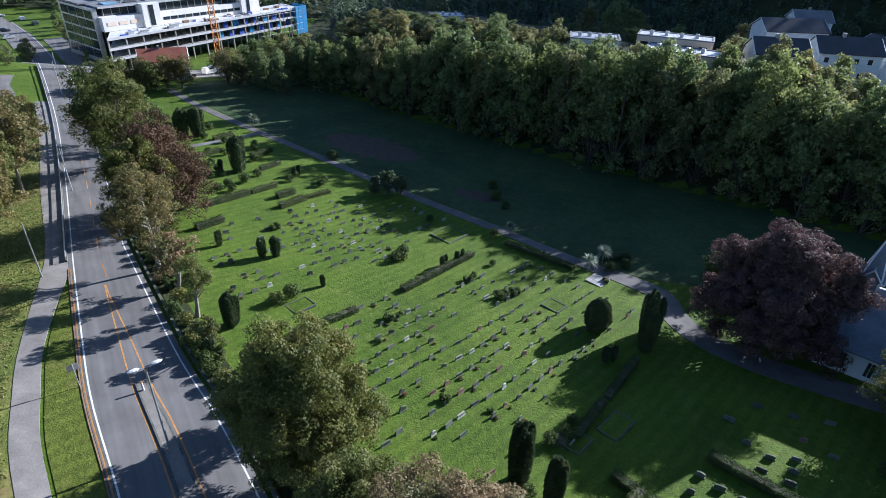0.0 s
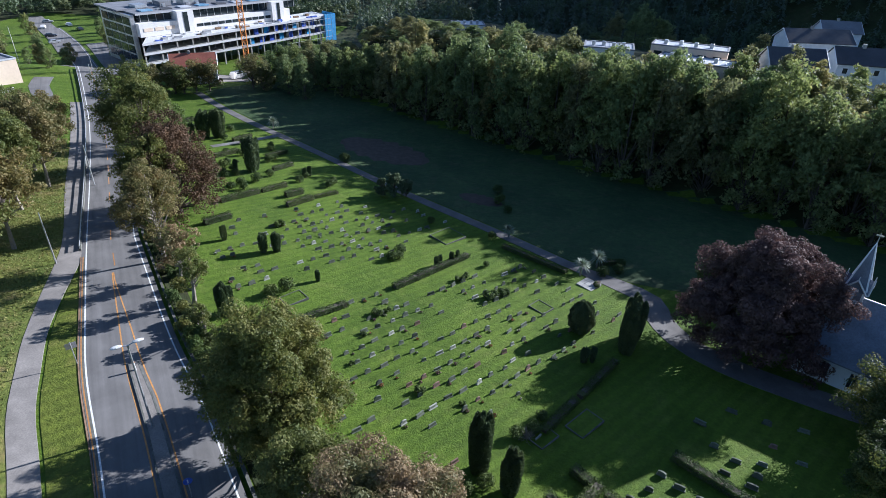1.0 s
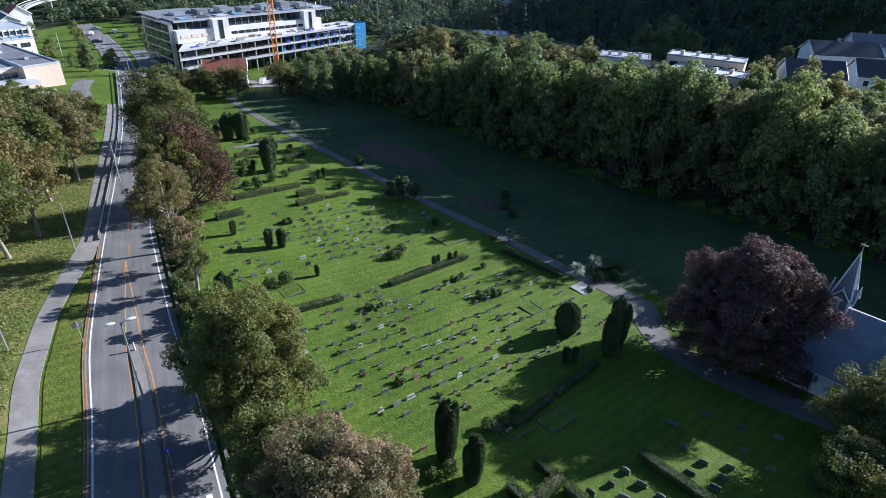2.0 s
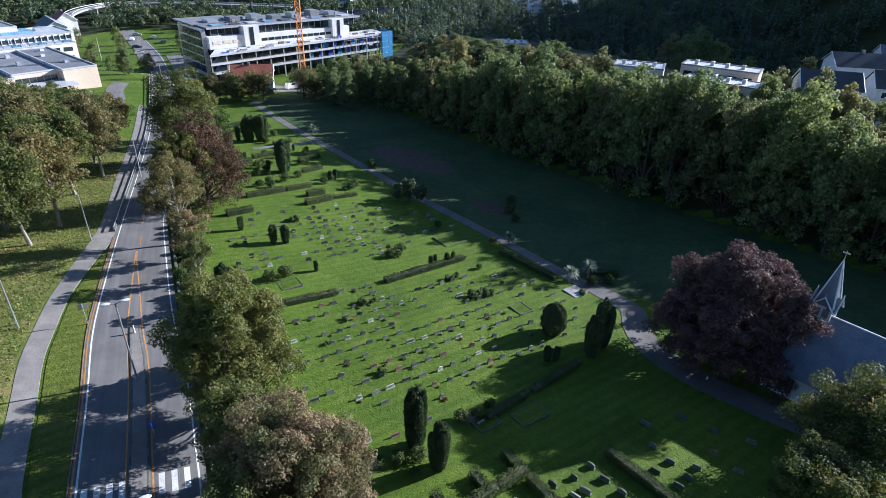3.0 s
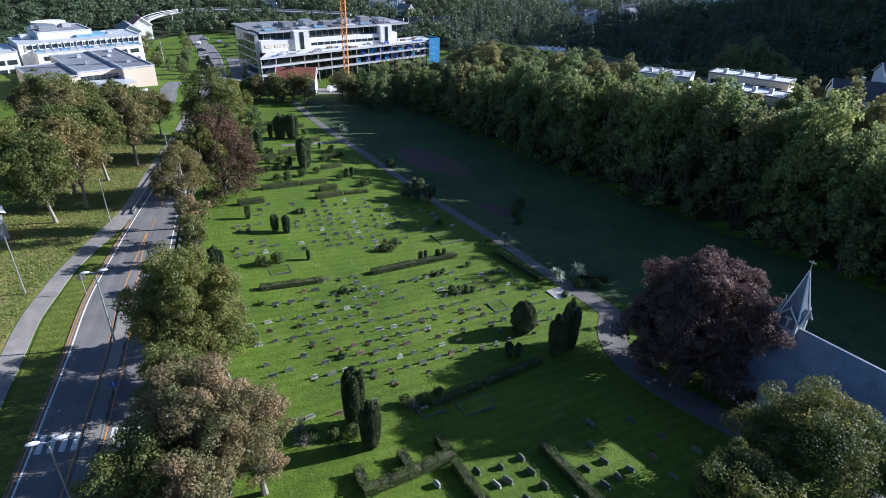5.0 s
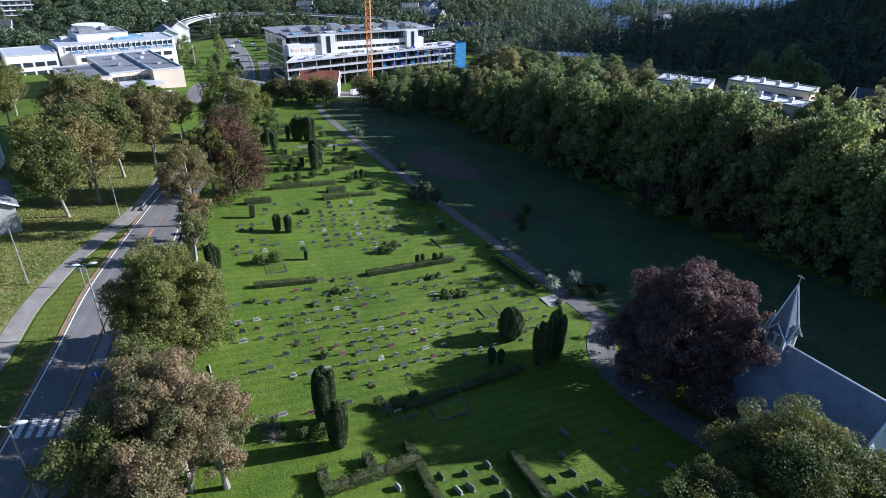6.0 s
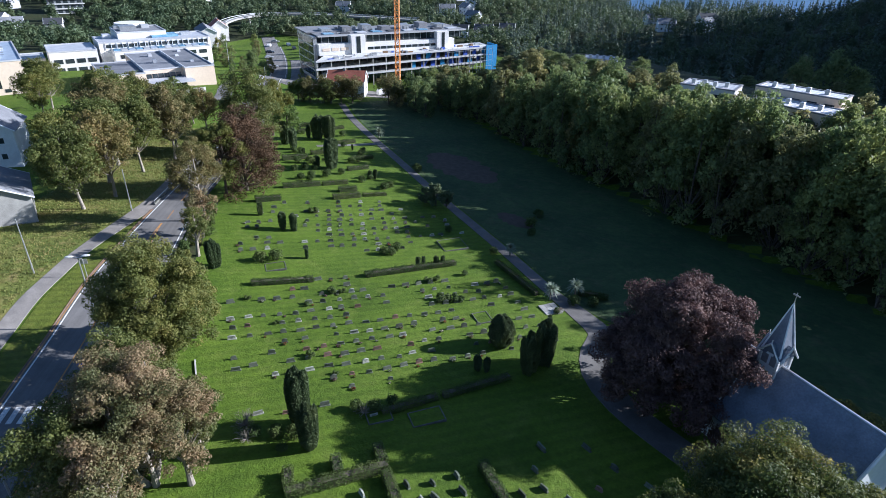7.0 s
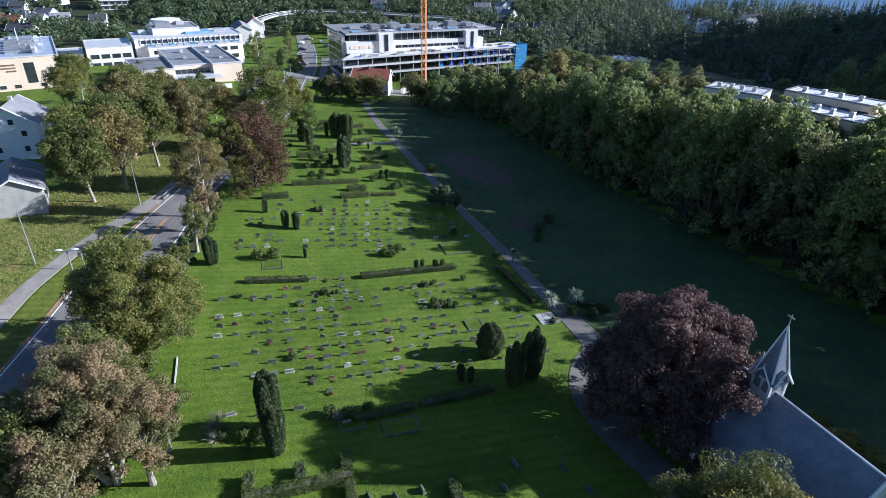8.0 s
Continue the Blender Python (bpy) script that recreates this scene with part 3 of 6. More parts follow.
# Extra tree, hidden by the large one, added to shade the road.
plant(make_tree("roadside_tree", 9.4, 4.0, -0.5, LEAF_OLIVE, BARK, R(68), 40, 26000, 0.22, 3, squash=0.8, bunches=10), -10.6, 42.2, "lower green tree added behind the large roadside tree to shade the road")
plant(make_tree("copper_beech", 16.9, 9.6, -1.0, LEAF_PURPLE, BARK, R(5), 110, 230000, 0.24, 3, trunk_r=0.6, bunches=16, squash=0.56, droop=0.7, peak=0.3), 42.6, 60.2, "huge copper beech with dark purple leaves beside the chapel")
plant(make_tree("yellowing_tree", 9.8, 6.4, 1.0, LEAF_YELLOW, BARK, R(6), 60, 66000, 0.20, 3), 51.3, 44.3, "green tree turning yellow beside the chapel")
plant(make_tree("yellowing_tree", 7.5, 4.6, 0.8, LEAF_YELLOW, BARK, R(61), 38, 36000, 0.20, 3), 45.5, 37.0, "low spreading tree with yellow-green leaves")
plant(make_tree("roadside_tree", 8.0, 3.2, 0.8, LEAF_OLIVE, BARK_PALE, R(62), 26, 22000, 0.20, 3), 4.6, 29.6, "low bushy tree turning brown at the lawn's edge")
plant(make_tree("roadside_tree", 15.0, 5.2, 3.5, LEAF_BROWN, BARK_PALE, R(7), 34, 24000, 0.24, 3, squash=0.8, bunches=10), -33.7, 67.0, "thin rust-brown autumn tree beside the road")
plant(make_tree("roadside_tree", 14.5, 5.5, 3.0, LEAF_OLIVE, BARK, R(8), 34, 22000, 0.28, 3, squash=0.8, bunches=10), -41.1, 79.5, "green roadside tree with yellowing tips")
plant(make_tree("copper_beech", 17.2, 7.0, -1.0, LEAF_RUSSET, BARK, R(9), 60, 40000, 0.28, 3, trunk_r=0.4, bunches=12, squash=0.85, droop=0.4), -39.6, 83.6, "tall copper beech with drooping purple-brown branches")
plant(make_tree("roadside_tree", 21.0, 8.5, 2.0, LEAF_OLIVE, BARK, R(10), 60, 34000, 0.34, 3, squash=0.75, bunches=10), -57.0, 105.2, "big olive-green broadleaved tree above the road")
plant(make_tree("roadside_tree", 15.0, 6.5, 3.0, LEAF_OLIVE, BARK, R(11), 44, 22000, 0.34, 3, squash=0.8, bunches=10), -66.5, 122.0, "green broadleaved tree with a rounded crown")
plant(make_tree("roadside_tree", 9.5, 4.0, 2.5, LEAF_GREEN, BARK, R(12), 18, 3200, 0.34), -58.5, 118.5, "small light green tree with an open crown")
plant(make_tree("verge_tree", 9.0, 2.3, 2.0, LEAF_OLIVE, BARK_PALE, R(13), 18, 5200, 0.2), -25.2, 57.5, "slender yellowing tree in the scrub beside the road")
plant(make_tree("verge_tree", 5.0, 1.7, 0.6, LEAF_OLIVE, BARK_PALE, R(14), 16, 4600, 0.18), -21.0, 51.0, "slender yellowing tree in the scrub beside the road")
plant(make_tree("verge_tree", 8.5, 3.0, 1.5, LEAF_RUST, BARK_PALE, R(15), 18, 4200, 0.26), -29.5, 62.5, "thin rusty tree in the scrub beside the road")

for k, (x, y, h, lf) in enumerate(((-80.5, 163.5, 9.0, LEAF_BROWN), (-75.5, 166.5, 9.6, LEAF_BROWN), (-84.5, 161.5, 8.0, LEAF_BROWN), (-61.2, 173.5, 10.6, LEAF_BROWN), (-78.0, 164.0, 8.2, LEAF_OLIVE), (-72.5, 168.5, 8.8, LEAF_BROWN), (-88.5, 160.5, 7.0, LEAF_GREEN), (-57.5, 176.0, 7.0, LEAF_GREEN))):
    plant(make_tree("small_tree", h, h * 0.55, 0.0, lf, BARK, R(80 + k), 24, 5000, 0.4, 3), x, y, "small autumn tree in front of the red-roofed house")
for k, (x, y, h) in enumerate(((57.3, 66.2, 4.2), (59.8, 65.0, 3.8), (62.0, 63.6, 4.4), (64.2, 62.6, 3.6), (66.8, 60.8, 4.0))):
    plant(make_bush("tall_shrub", h, 1.9, LEAF_YELLOW, R(90 + k), 5200, 0.17), x, y, "tall yellow-green shrub behind the chapel", "shrub")

plant(make_tree("yellowing_tree", 8.2, 4.6, 0.8, LEAF_YELLOW, BARK, R(63), 40, 34000, 0.20, 3), 57.0, 46.0, "green tree turning yellow at the chapel's end")

# trees west of the road
WEST_KINDS = [make_tree("roadside_tree", 16.5, 6.4, 3.5, lf, BARK_PALE, R(20 + i), 46, 16000, 0.36, 3, squash=0.8, bunches=10) for i, lf in enumerate((LEAF_OLIVE, LEAF_BROWN, LEAF_OLIVE))]
WEST_SPOTS = [(-53.4, 59.5, 0.95), (-54.8, 66.5, 1.0), (-61.0, 63.0, 0.95), (-62.5, 71.0, 1.08), (-71.5, 80.0, 1.15), (-63.5, 79.5, 0.98), (-78.0, 88.0, 1.15), (-66.5, 90.0, 1.05), (-88.0, 93.0, 1.08), (-84.0, 104.0, 0.92), (-97.0, 108.0, 0.8), (-108.0, 104.0, 0.78), (-91.0, 118.0, 0.7), (-82.0, 114.0, 0.75), (-130.0, 104.0, 0.9), (-121.0, 96.0, 0.9), (-101.0, 97.0, 0.85), (-90.0, 101.0, 0.8), (-75.0, 98.0, 0.95)]
for k, (x, y, s) in enumerate(WEST_SPOTS):
    src = WEST_KINDS[k % 3]
    m = pose(x, y, gz(x, y) - 0.1, 0, 0, 67.0 * k) @ Matrix.Scale(s, 4)
    if k < 3:
        src.matrix_world = m
    else:
        src = clone(src, m)
    tagged(src, ("broadleaved tree turning olive beside the footpath", "leafy green tree on the rough verge", "green broadleaved tree with pale trunk")[k % 3], "tree", "trees west of the road")


# ---- the cemetery: everything is set out square to its own grid ----
GRID = 46.3
GC, GS = math.cos(radians(GRID)), math.sin(radians(GRID))


def on_grid(u, v):
    return u * GC - v * GS, u * GS + v * GC


def grid_pose(u, v, turn=0.0, lift=0.0):
    x, y = on_grid(u, v)
    return pose(x, y, gz(x, y) + lift, 0, 0, GRID + turn)


for u, v, h, r, n in ((33.8, 18.2, 7.3, 1.35, 6), (34.2, 14.8, 5.4, 1.15, 5), (60.5, 20.0, 5.7, 1.5, 6), (63.1, 21.1, 6.6, 1.6, 6), (26.5, 54.2, 4.6, 1.2, 6), (52.0, 100.0, 7.0, 2.0, 6), (53.4, 127.5, 6.6, 1.9, 7), (56.3, 126.2, 6.6, 1.9, 7)):
    plant(make_yew("yew_tree", h, r, LEAF_YEW, R(int(h * 100 + u)), 26000 if v < 60 else 11000, 0.12 if v < 60 else 0.2, n), *on_grid(u, v), "dark green columnar yew on the lawn")
plant(make_dome("yew_tree", 4.3, 1.5, LEAF_YEW, R(66)), *on_grid(59.7, 26.2), "dense egg-shaped dark yew among the graves")
for u, v, h, r in ((68.6, 75.6, 5.2, 2.0), (70.4, 74.6, 4.4, 1.8), (66.9, 77.4, 3.6, 1.5)):
    plant(make_tree("yew_tree", h, r, -0.4, LEAF_YEW, BARK, R(int(u * 10)), 26, 6000, 0.24, 3, trunk_r=0.15, squash=0.9), *on_grid(u, v), "dark bushy yew beside the walking path")
plant(make_tree("small_tree", 6.6, 2.6, -0.5, LEAF_HEDGE, BARK, R(67), 34, 14000, 0.2, 3, trunk_r=0.2), 41.6, 73.0, "dark green small tree beside the copper beech")

# clipped cones and bushes among the graves
SMALL_CONE = make_yew("clipped_conifer", 2.9, 0.75, LEAF_YEW, R(71), 2200, 0.14, 4)
LOW_BUSH = make_bush("rounded_bush", 1.7, 1.2, LEAF_HEDGE, R(72), 1200, 0.2)
TUFT = make_bush("low_shrub", 0.8, 0.8, LEAF_HEDGE, R(73), 900, 0.13)


def sow(src, rows, label, category, group):
    for k, (u, v, s) in enumerate(rows):
        m = grid_pose(u, v, 77 * k) @ Matrix.Scale(s, 4)
        if k == 0:
            src.matrix_world = m
            t = src
        else:
            t = clone(src, m)
        tagged(t, label, category, group)


sow(SMALL_CONE, ((37.6, 66.6, 1.1), (39.3, 66.0, 1.1), (34.4, 72.9, 0.85), (39.9, 55.6, 0.6), (56.3, 49.6, 0.65), (57.3, 49.9, 0.6), (59.3, 49.6, 0.62), (60.4, 49.5, 0.6), (54.6, 21.9, 0.75), (55.6, 21.4, 0.7), (51.2, 128.8, 1.2), (44.5, 122.8, 2.0), (45.8, 117.5, 1.8)), "small clipped dark conifer on the lawn", "conifer", "clipped conifers")
sow(LOW_BUSH, ((33.0, 55.3, 0.95), (35.3, 55.6, 1.05), (52.4, 55.5, 0.8), (54.6, 56.3, 0.9), (53.5, 55.0, 0.7), (39.6, 18.9, 0.7), (41.4, 18.3, 0.75), (43.4, 19.0, 0.6), (31.2, 17.3, 0.7), (33.0, 16.6, 0.8), (29.4, 17.9, 0.65), (31.6, 15.0, 0.55), (74.5, 33.0, 0.9), (77.2, 32.0, 0.8), (79.5, 33.2, 0.7), (46.6, 93.5, 0.9), (44.2, 92.6, 0.8), (49.8, 94.0, 1.0), (53.4, 95.6, 0.8), (56.8, 90.2, 0.8), (59.0, 91.8, 0.7), (60.5, 85.6, 0.9), (62.0, 86.6, 0.8), (48.0, 104.5, 1.0), (45.2, 105.2, 0.9), (57.5, 104.0, 0.9), (43.6, 98.8, 0.8), (46.0, 99.5, 0.9), (48.2, 99.2, 0.7), (60.5, 129.5, 0.9), (58.6, 118.6, 0.8), (62.2, 112.6, 0.8), (71.5, 97.0, 1.1), (66.4, 62.5, 0.7), (70.6, 52.0, 0.7), (83.0, 62.0, 1.1), (81.0, 58.0, 0.8), (87.0, 66.0, 1.0), (62.6, 45.4, 0.5)), "rounded green bush between the graves", "bush", "bushes among the graves")
rb = R(78)
for k in range(26):
    u, v = rb.uniform(40, 63), rb.uniform(84, 140)
    tagged(clone(LOW_BUSH if k % 3 else SMALL_CONE, grid_pose(u, v, 40 * k) @ Matrix.Scale(rb.uniform(0.45, 0.85), 4)), "rounded green bush between the graves" if k % 3 else "small clipped dark conifer on the lawn", "bush" if k % 3 else "conifer", "bushes among the graves" if k % 3 else "clipped conifers")
sow(TUFT, ((41.8, 44.4, 1.2), (43.1, 44.2, 0.9), (56.0, 38.6, 1.4), (57.6, 38.2, 1.5), (59.0, 37.9, 1.0), (56.3, 44.6, 1.1), (57.6, 44.8, 1.0), (36.4, 29.6, 1.0), (43.8, 73.6, 1.4), (37.8, 41.6, 0.7), (30.4, 44.6, 0.8), (70.9, 31.6, 0.9), (38.6, 25.4, 0.6), (33.4, 37.8, 0.6)), "low spreading shrub planted at a grave", "shrub", "grave shrubs")


def make_hedge(u0, v0, u1, v1, h, w, seed, label="clipped green hedge along the grass"):
    """A clipped hedge between two points of the grid: woody core, leafy faces, slightly uneven top."""
    rnd = R(seed)
    n = math.hypot(u1 - u0, v1 - v0)
    turn = math.degrees(math.atan2(v1 - v0, u1 - u0))
    root = new("hedge")
    root.matrix_world = grid_pose(u0, v0, turn)
    x1, y1 = on_grid(u1, v1)
    x0, y0 = on_grid(u0, v0)
    rise = gz(x1, y1) - gz(x0, y0)
    bm = boxed(0.15, n - 0.15, -w * 0.33, w * 0.33, -0.3, h * 0.85)
    for vtx in bm.verts:
        vtx.co.z += rise * vtx.co.x / n
    part("core", bm, BARK, root)
    m = int(n * (2 * h + w) * 190)
    t = rnd.random((m, 1)) * n
    side = rnd.random((m, 1)) * (2 * h + w)
    wob = 0.10 * np.sin(t * 1.7 + seed) + 0.07 * np.sin(t * 4.1)
    yy = np.where(side < h, -w / 2, np.where(side < h + w, side - h - w / 2, w / 2))
    zz = np.where(side < h, side, np.where(side < h + w, h + wob, 2 * h + w - side))
    nrm = np.concatenate([np.zeros((m, 1)), np.where(side < h, -1.0, np.where(side < h + w, 0.0, 1.0)), np.where((side >= h) & (side < h + w), 1.0, 0.2)], 1)
    pos = np.concatenate([t, yy + rnd.normal(size=(m, 1)) * 0.05, np.maximum(zz, 0.03) + rise * t / n + rnd.normal(size=(m, 1)) * 0.05], 1)
    nrm = unit(nrm + rnd.normal(size=(m, 3)) * 0.45)
    a = unit(np.cross(nrm, rnd.normal(size=(m, 3))))
    b = np.cross(nrm, a)
    s = 0.125 * (0.7 + 0.7 * rnd.random((m, 1)))
    quick_mesh("foliage", np.stack([pos - a * s * 0.5, pos + b * s * 0.35, pos + a * s * 0.5, pos - b * s * 0.35], 1).reshape(-1, 3), 4, LEAF_HEDGE, root)
    return tagged(root, label, "hedge", "cemetery hedges")


HEDGES = ((47.4, 48.3, 62.6, 49.4, 0.75, 1.0), (31.0, 48.4, 39.8, 48.3, 0.7, 0.9), (34.0, 79.4, 38.8, 80.2, 1.0, 1.0), (48.6, 80.2, 54.4, 81.4, 1.0, 1.0), (54.8, 81.6, 60.0, 82.0, 0.7, 0.7),
          (39.8, 87.0, 47.6, 88.2, 1.0, 0.9), (47.9, 88.2, 53.5, 89.2, 0.9, 0.8), (50.5, 84.2, 54.4, 84.8, 1.1, 1.0), (55.2, 98.0, 60.5, 99.6, 0.9, 0.8), (42.0, 107.5, 48.0, 108.8, 1.2, 1.0), (49.2, 112.0, 55.0, 113.2, 1.0, 0.9),
          (58.0, 106.4, 63.5, 107.6, 0.9, 0.9), (57.4, 121.5, 62.5, 122.6, 0.9, 0.9), (49.0, 135.0, 56.0, 136.4, 1.0, 0.9), (50.5, 141.5, 57.0, 142.8, 1.1, 0.9), (58.2, 136.5, 62.5, 137.6, 0.9, 0.9),
          (31.2, 9.5, 40.6, 10.1, 0.9, 1.0), (31.6, 10.0, 31.8, 12.2, 0.9, 0.9), (36.0, 10.4, 36.1, 12.4, 0.9, 0.9), (40.2, 10.4, 40.2, 12.8, 0.9, 0.9), (40.1, 9.3, 40.2, 1.0, 0.9, 0.9), (49.0, 7.8, 49.3, -2.5, 0.9, 0.9),
          (41.8, 17.5, 48.4, 18.4, 0.6, 0.9), (48.9, 18.4, 57.7, 19.6, 0.6, 0.9), (69.4, 48.5, 70.6, 36.6, 0.7, 0.8), (76.6, 35.6, 80.6, 33.0, 0.8, 0.8))
for k, row in enumerate(HEDGES):
    make_hedge(*row, 300 + k)


# headstones: each a slab on a plinth; D dark, L pale, R reddish granite
def make_stone(w, h, th, curve, material, name="headstone"):
    root = new(name)
    part("plinth", boxed(-w * 0.6, w * 0.6, -th * 0.95, th * 0.95, -0.15, 0.12, 0.02), material, root)
    bm = bmesh.new()
    n = 8
    top = [(w / 2 * (1 - 2 * i / n), h - curve + curve * math.sin(math.pi * i / n)) for i in range(n + 1)]
    ring = [(-w / 2, 0.12), (w / 2, 0.12), *top]
    fr = [bm.verts.new((x, -th / 2, z)) for x, z in ring]
    bk = [bm.verts.new((x, th / 2, z)) for x, z in ring]
    bm.faces.new(fr)
    bm.faces.new(bk[::-1])
    for i in range(len(ring)):
        j = (i + 1) % len(ring)
        bm.faces.new((fr[j], fr[i], bk[i], bk[j]))
    bmesh.ops.recalc_face_normals(bm, faces=bm.faces)
    part("slab", bm, material, root)
    bm = bmesh.new()
    for q in range(3):
        box(bm, -w * (0.32 - 0.06 * q), w * (0.32 - 0.06 * q), -th / 2 - 0.006, -th / 2 - 0.002, h * (0.72 - 0.17 * q), h * (0.72 - 0.17 * q) + 0.045)
    part("inscription", bm, OLD_STONE, root, "unreadable lines of lettering")
    return root


STONES = {}
for key, mat in (("D", GRANITE_DARK), ("L", GRANITE_LIGHT), ("R", GRANITE_RED)):
    STONES[key] = [make_stone(w, h, 0.16, c, mat) for w, h, c in ((0.95, 0.6, 0.05), (0.8, 0.68, 0.14), (1.05, 0.52, 0.0), (0.7, 0.56, 0.1))]
STONE_WORDS = {"D": "dark polished granite headstone on the mown grass", "L": "pale grey granite headstone on the mown grass", "R": "reddish granite headstone on the mown grass"}
used_stones = set()
rs_ = R(55)


def set_stone(key, u, v, scale=1.0, turn=0.0, words=""):
    src = STONES[key][int(rs_.integers(4))]
    m = grid_pose(u + rs_.normal() * 0.12, v + rs_.normal() * 0.1, turn + rs_.normal() * 4, -0.02) @ Matrix.Scale(scale * (0.78 + 0.24 * rs_.random()), 4)
    if src.name in used_stones:
        src = clone(src, m)
    else:
        src.matrix_world = m
        used_stones.add(src.name)
    tagged(src, words or STONE_WORDS[key], "headstone", "headstones")


FRONT_ROWS = ("......D.D...........", "...D.DRDDDRDDDD.D.RD", "..LDLDDLDDLD..DR.DD.", "DD.DDRDDR.RLD.DD.DDD", "D.D.RRDDDDL.DDDD.DDD", "...DD.DLLDDD.DD....D", "LDDDDDDDDDRDDDD..D.D",
              "DR.DLDDD.....DDDDDLD", "LLDDDDLDR.D..LDDDD.D", ".....DDLDLD..DLD.LDD", "D.DDD.DDLD.DDDDD....", "....RD..D...........", "....D.DDD...........")
for k, line in enumerate(FRONT_ROWS):
    for i, key in enumerate(line):
        if key != ".":
            set_stone(key, 28.0 + 2.04 * i, 22.75 + 2.13 * k)
BACK_ROWS = ("..........DLDD......", "DDL..D.DDD.LD.D.....", "D.DD.LDD.DLDD.DDLD.L", ".DD....DDDLD.DD.....", "......DLD.DDDLD.D.L.", "DD..LDDDDDL.DDDD..L.", "DDDD.D.DDD.DDLD.DD..", "....L.DDDDLD.D......", ".LD..DLDD.DDD.L.....", "..D.....DDD.D.......", "...D.D..D.L.D.......")
for k, line in enumerate(BACK_ROWS):
    for i, key in enumerate(line):
        if key != ".":
            set_stone(key, 29.8 + 2.0 * i + 0.35 * k, 57.0 + 2.12 * k, 0.95)
for u, v, key in ((41.6, 7.6, "D"), (43.8, 7.2, "D"), (43.7, 5.5, "D"), (46.0, 5.5, "D"), (51.0, 3.6, "L"), (53.4, 3.7, "D"), (53.2, 1.6, "D"), (54.9, 1.8, "D"), (51.2, 1.4, "D"), (46.4, 3.7, "L"), (42.4, 5.4, "L"), (37.7, 7.9, "L"), (58.1, -0.6, "D"), (53.6, 5.8, "L"), (55.8, 8.2, "L"), (46.3, 7.4, "L"), (58.0, 2.1, "R"), (61.0, 4.0, "L"), (63.0, 1.0, "D"), (60.0, 7.0, "L"), (44.0, 3.0, "D"), (48.0, 1.0, "D"), (41.0, 17.2, "L"), (30.0, 21.0, "L"), (36.5, 20.6, "D"), (32.5, 20.2, "R")):
    set_stone("D" if v < 10 and key == "L" and u > 45 else key, u, v, 1.05 if v < 10 else 1.0, -74.0 if v < 10 else 0.0, "tall upright headstone in the older graves" if v < 10 else "")


# clumps of flowers and small plants set before the stones
def make_flowers(petal, seed):
    rnd = R(seed)
    root = new("flower_clump")
    d = unit(rnd.normal(size=(10, 3)) + (0, 0, 0.4))
    cen = np.stack([d[:, 0] * 0.26, d[:, 1] * 0.2, 0.14 + d[:, 2] * 0.08], 1)
    quick_mesh("foliage", sprays(cen, np.full(10, 0.14), [26] * 10, 0.1, rnd, 0.8, 3), 3, LEAF_HEDGE, root)
    quick_mesh("blossom", sprays(cen + (0, 0, 0.07), np.full(10, 0.12), [9] * 10, 0.085, rnd, 0.5, 4), 4, petal, root)
    return root


PETALS = [leafy(nm, [(0.0, lo), (1.0, hi)], 0.2) for nm, lo, hi in (("red_petals", (0.25, 0.02, 0.02), (0.5, 0.06, 0.05)), ("white_petals", (0.5, 0.48, 0.42), (0.75, 0.72, 0.66)), ("heather_petals", (0.2, 0.06, 0.12), (0.42, 0.16, 0.26)))]
FLOWERS = [make_flowers(p_, 700 + i) for i, p_ in enumerate(PETALS)]
rf = R(710)
planted = 0
for k, line in enumerate(FRONT_ROWS + BACK_ROWS):
    for i, key in enumerate(line):
        if key == "." or rf.random() > 0.3:
            continue
        u, v = (28.0 + 2.04 * i, 22.75 + 2.13 * k) if k < len(FRONT_ROWS) else (29.8 + 2.0 * i + 0.35 * (k - len(FRONT_ROWS)), 57.0 + 2.12 * (k - len(FRONT_ROWS)))
        j = int(rf.integers(3))
        m = grid_pose(u + rf.normal() * 0.25, v - 0.5, rf.uniform(0, 360)) @ Matrix.Scale(rf.uniform(0.5, 0.95), 4)
        if planted < 3:
            j = planted
            FLOWERS[j].matrix_world = m
            t_ = FLOWERS[j]
        else:
            t_ = clone(FLOWERS[j], m)
        planted += 1
        tagged(t_, ("small clump of red flowers before a headstone", "small clump of white flowers before a headstone", "small clump of pink heather before a headstone")[j], "flowers", "grave flowers")


# kerbed grave plots
def kerb_plot(u0, v0, du, dv, label="stone-kerbed grave plot set into the lawn"):
    root = new("grave_plot")
    root.matrix_world = grid_pose(u0, v0, 0, -0.02)
    for x0, x1, y0, y1 in ((0, du, 0, 0.12), (0, du, dv - 0.12, dv), (0, 0.12, 0.12, dv - 0.12), (du - 0.12, du, 0.12, dv - 0.12)):
        part("kerb", boxed(x0, x1, y0, y1, -0.25, 0.10, 0.02), OLD_STONE, root)
    part("bed", boxed(0.12, du - 0.12, 0.12, dv - 0.12, -0.25, 0.05), LAWN, root)
    tagged(root, label, "grave plot", "grave plots")


for row in ((62.6, 54.4, 4.4, 4.2), (33.4, 52.0, 3.0, 2.4), (58.9, 31.4, 2.2, 2.6), (44.4, 14.6, 3.6, 2.2), (40.2, 16.2, 2.6, 1.8), (21.8, 36.4, 2.2, 2.6)):
    kerb_plot(*row)

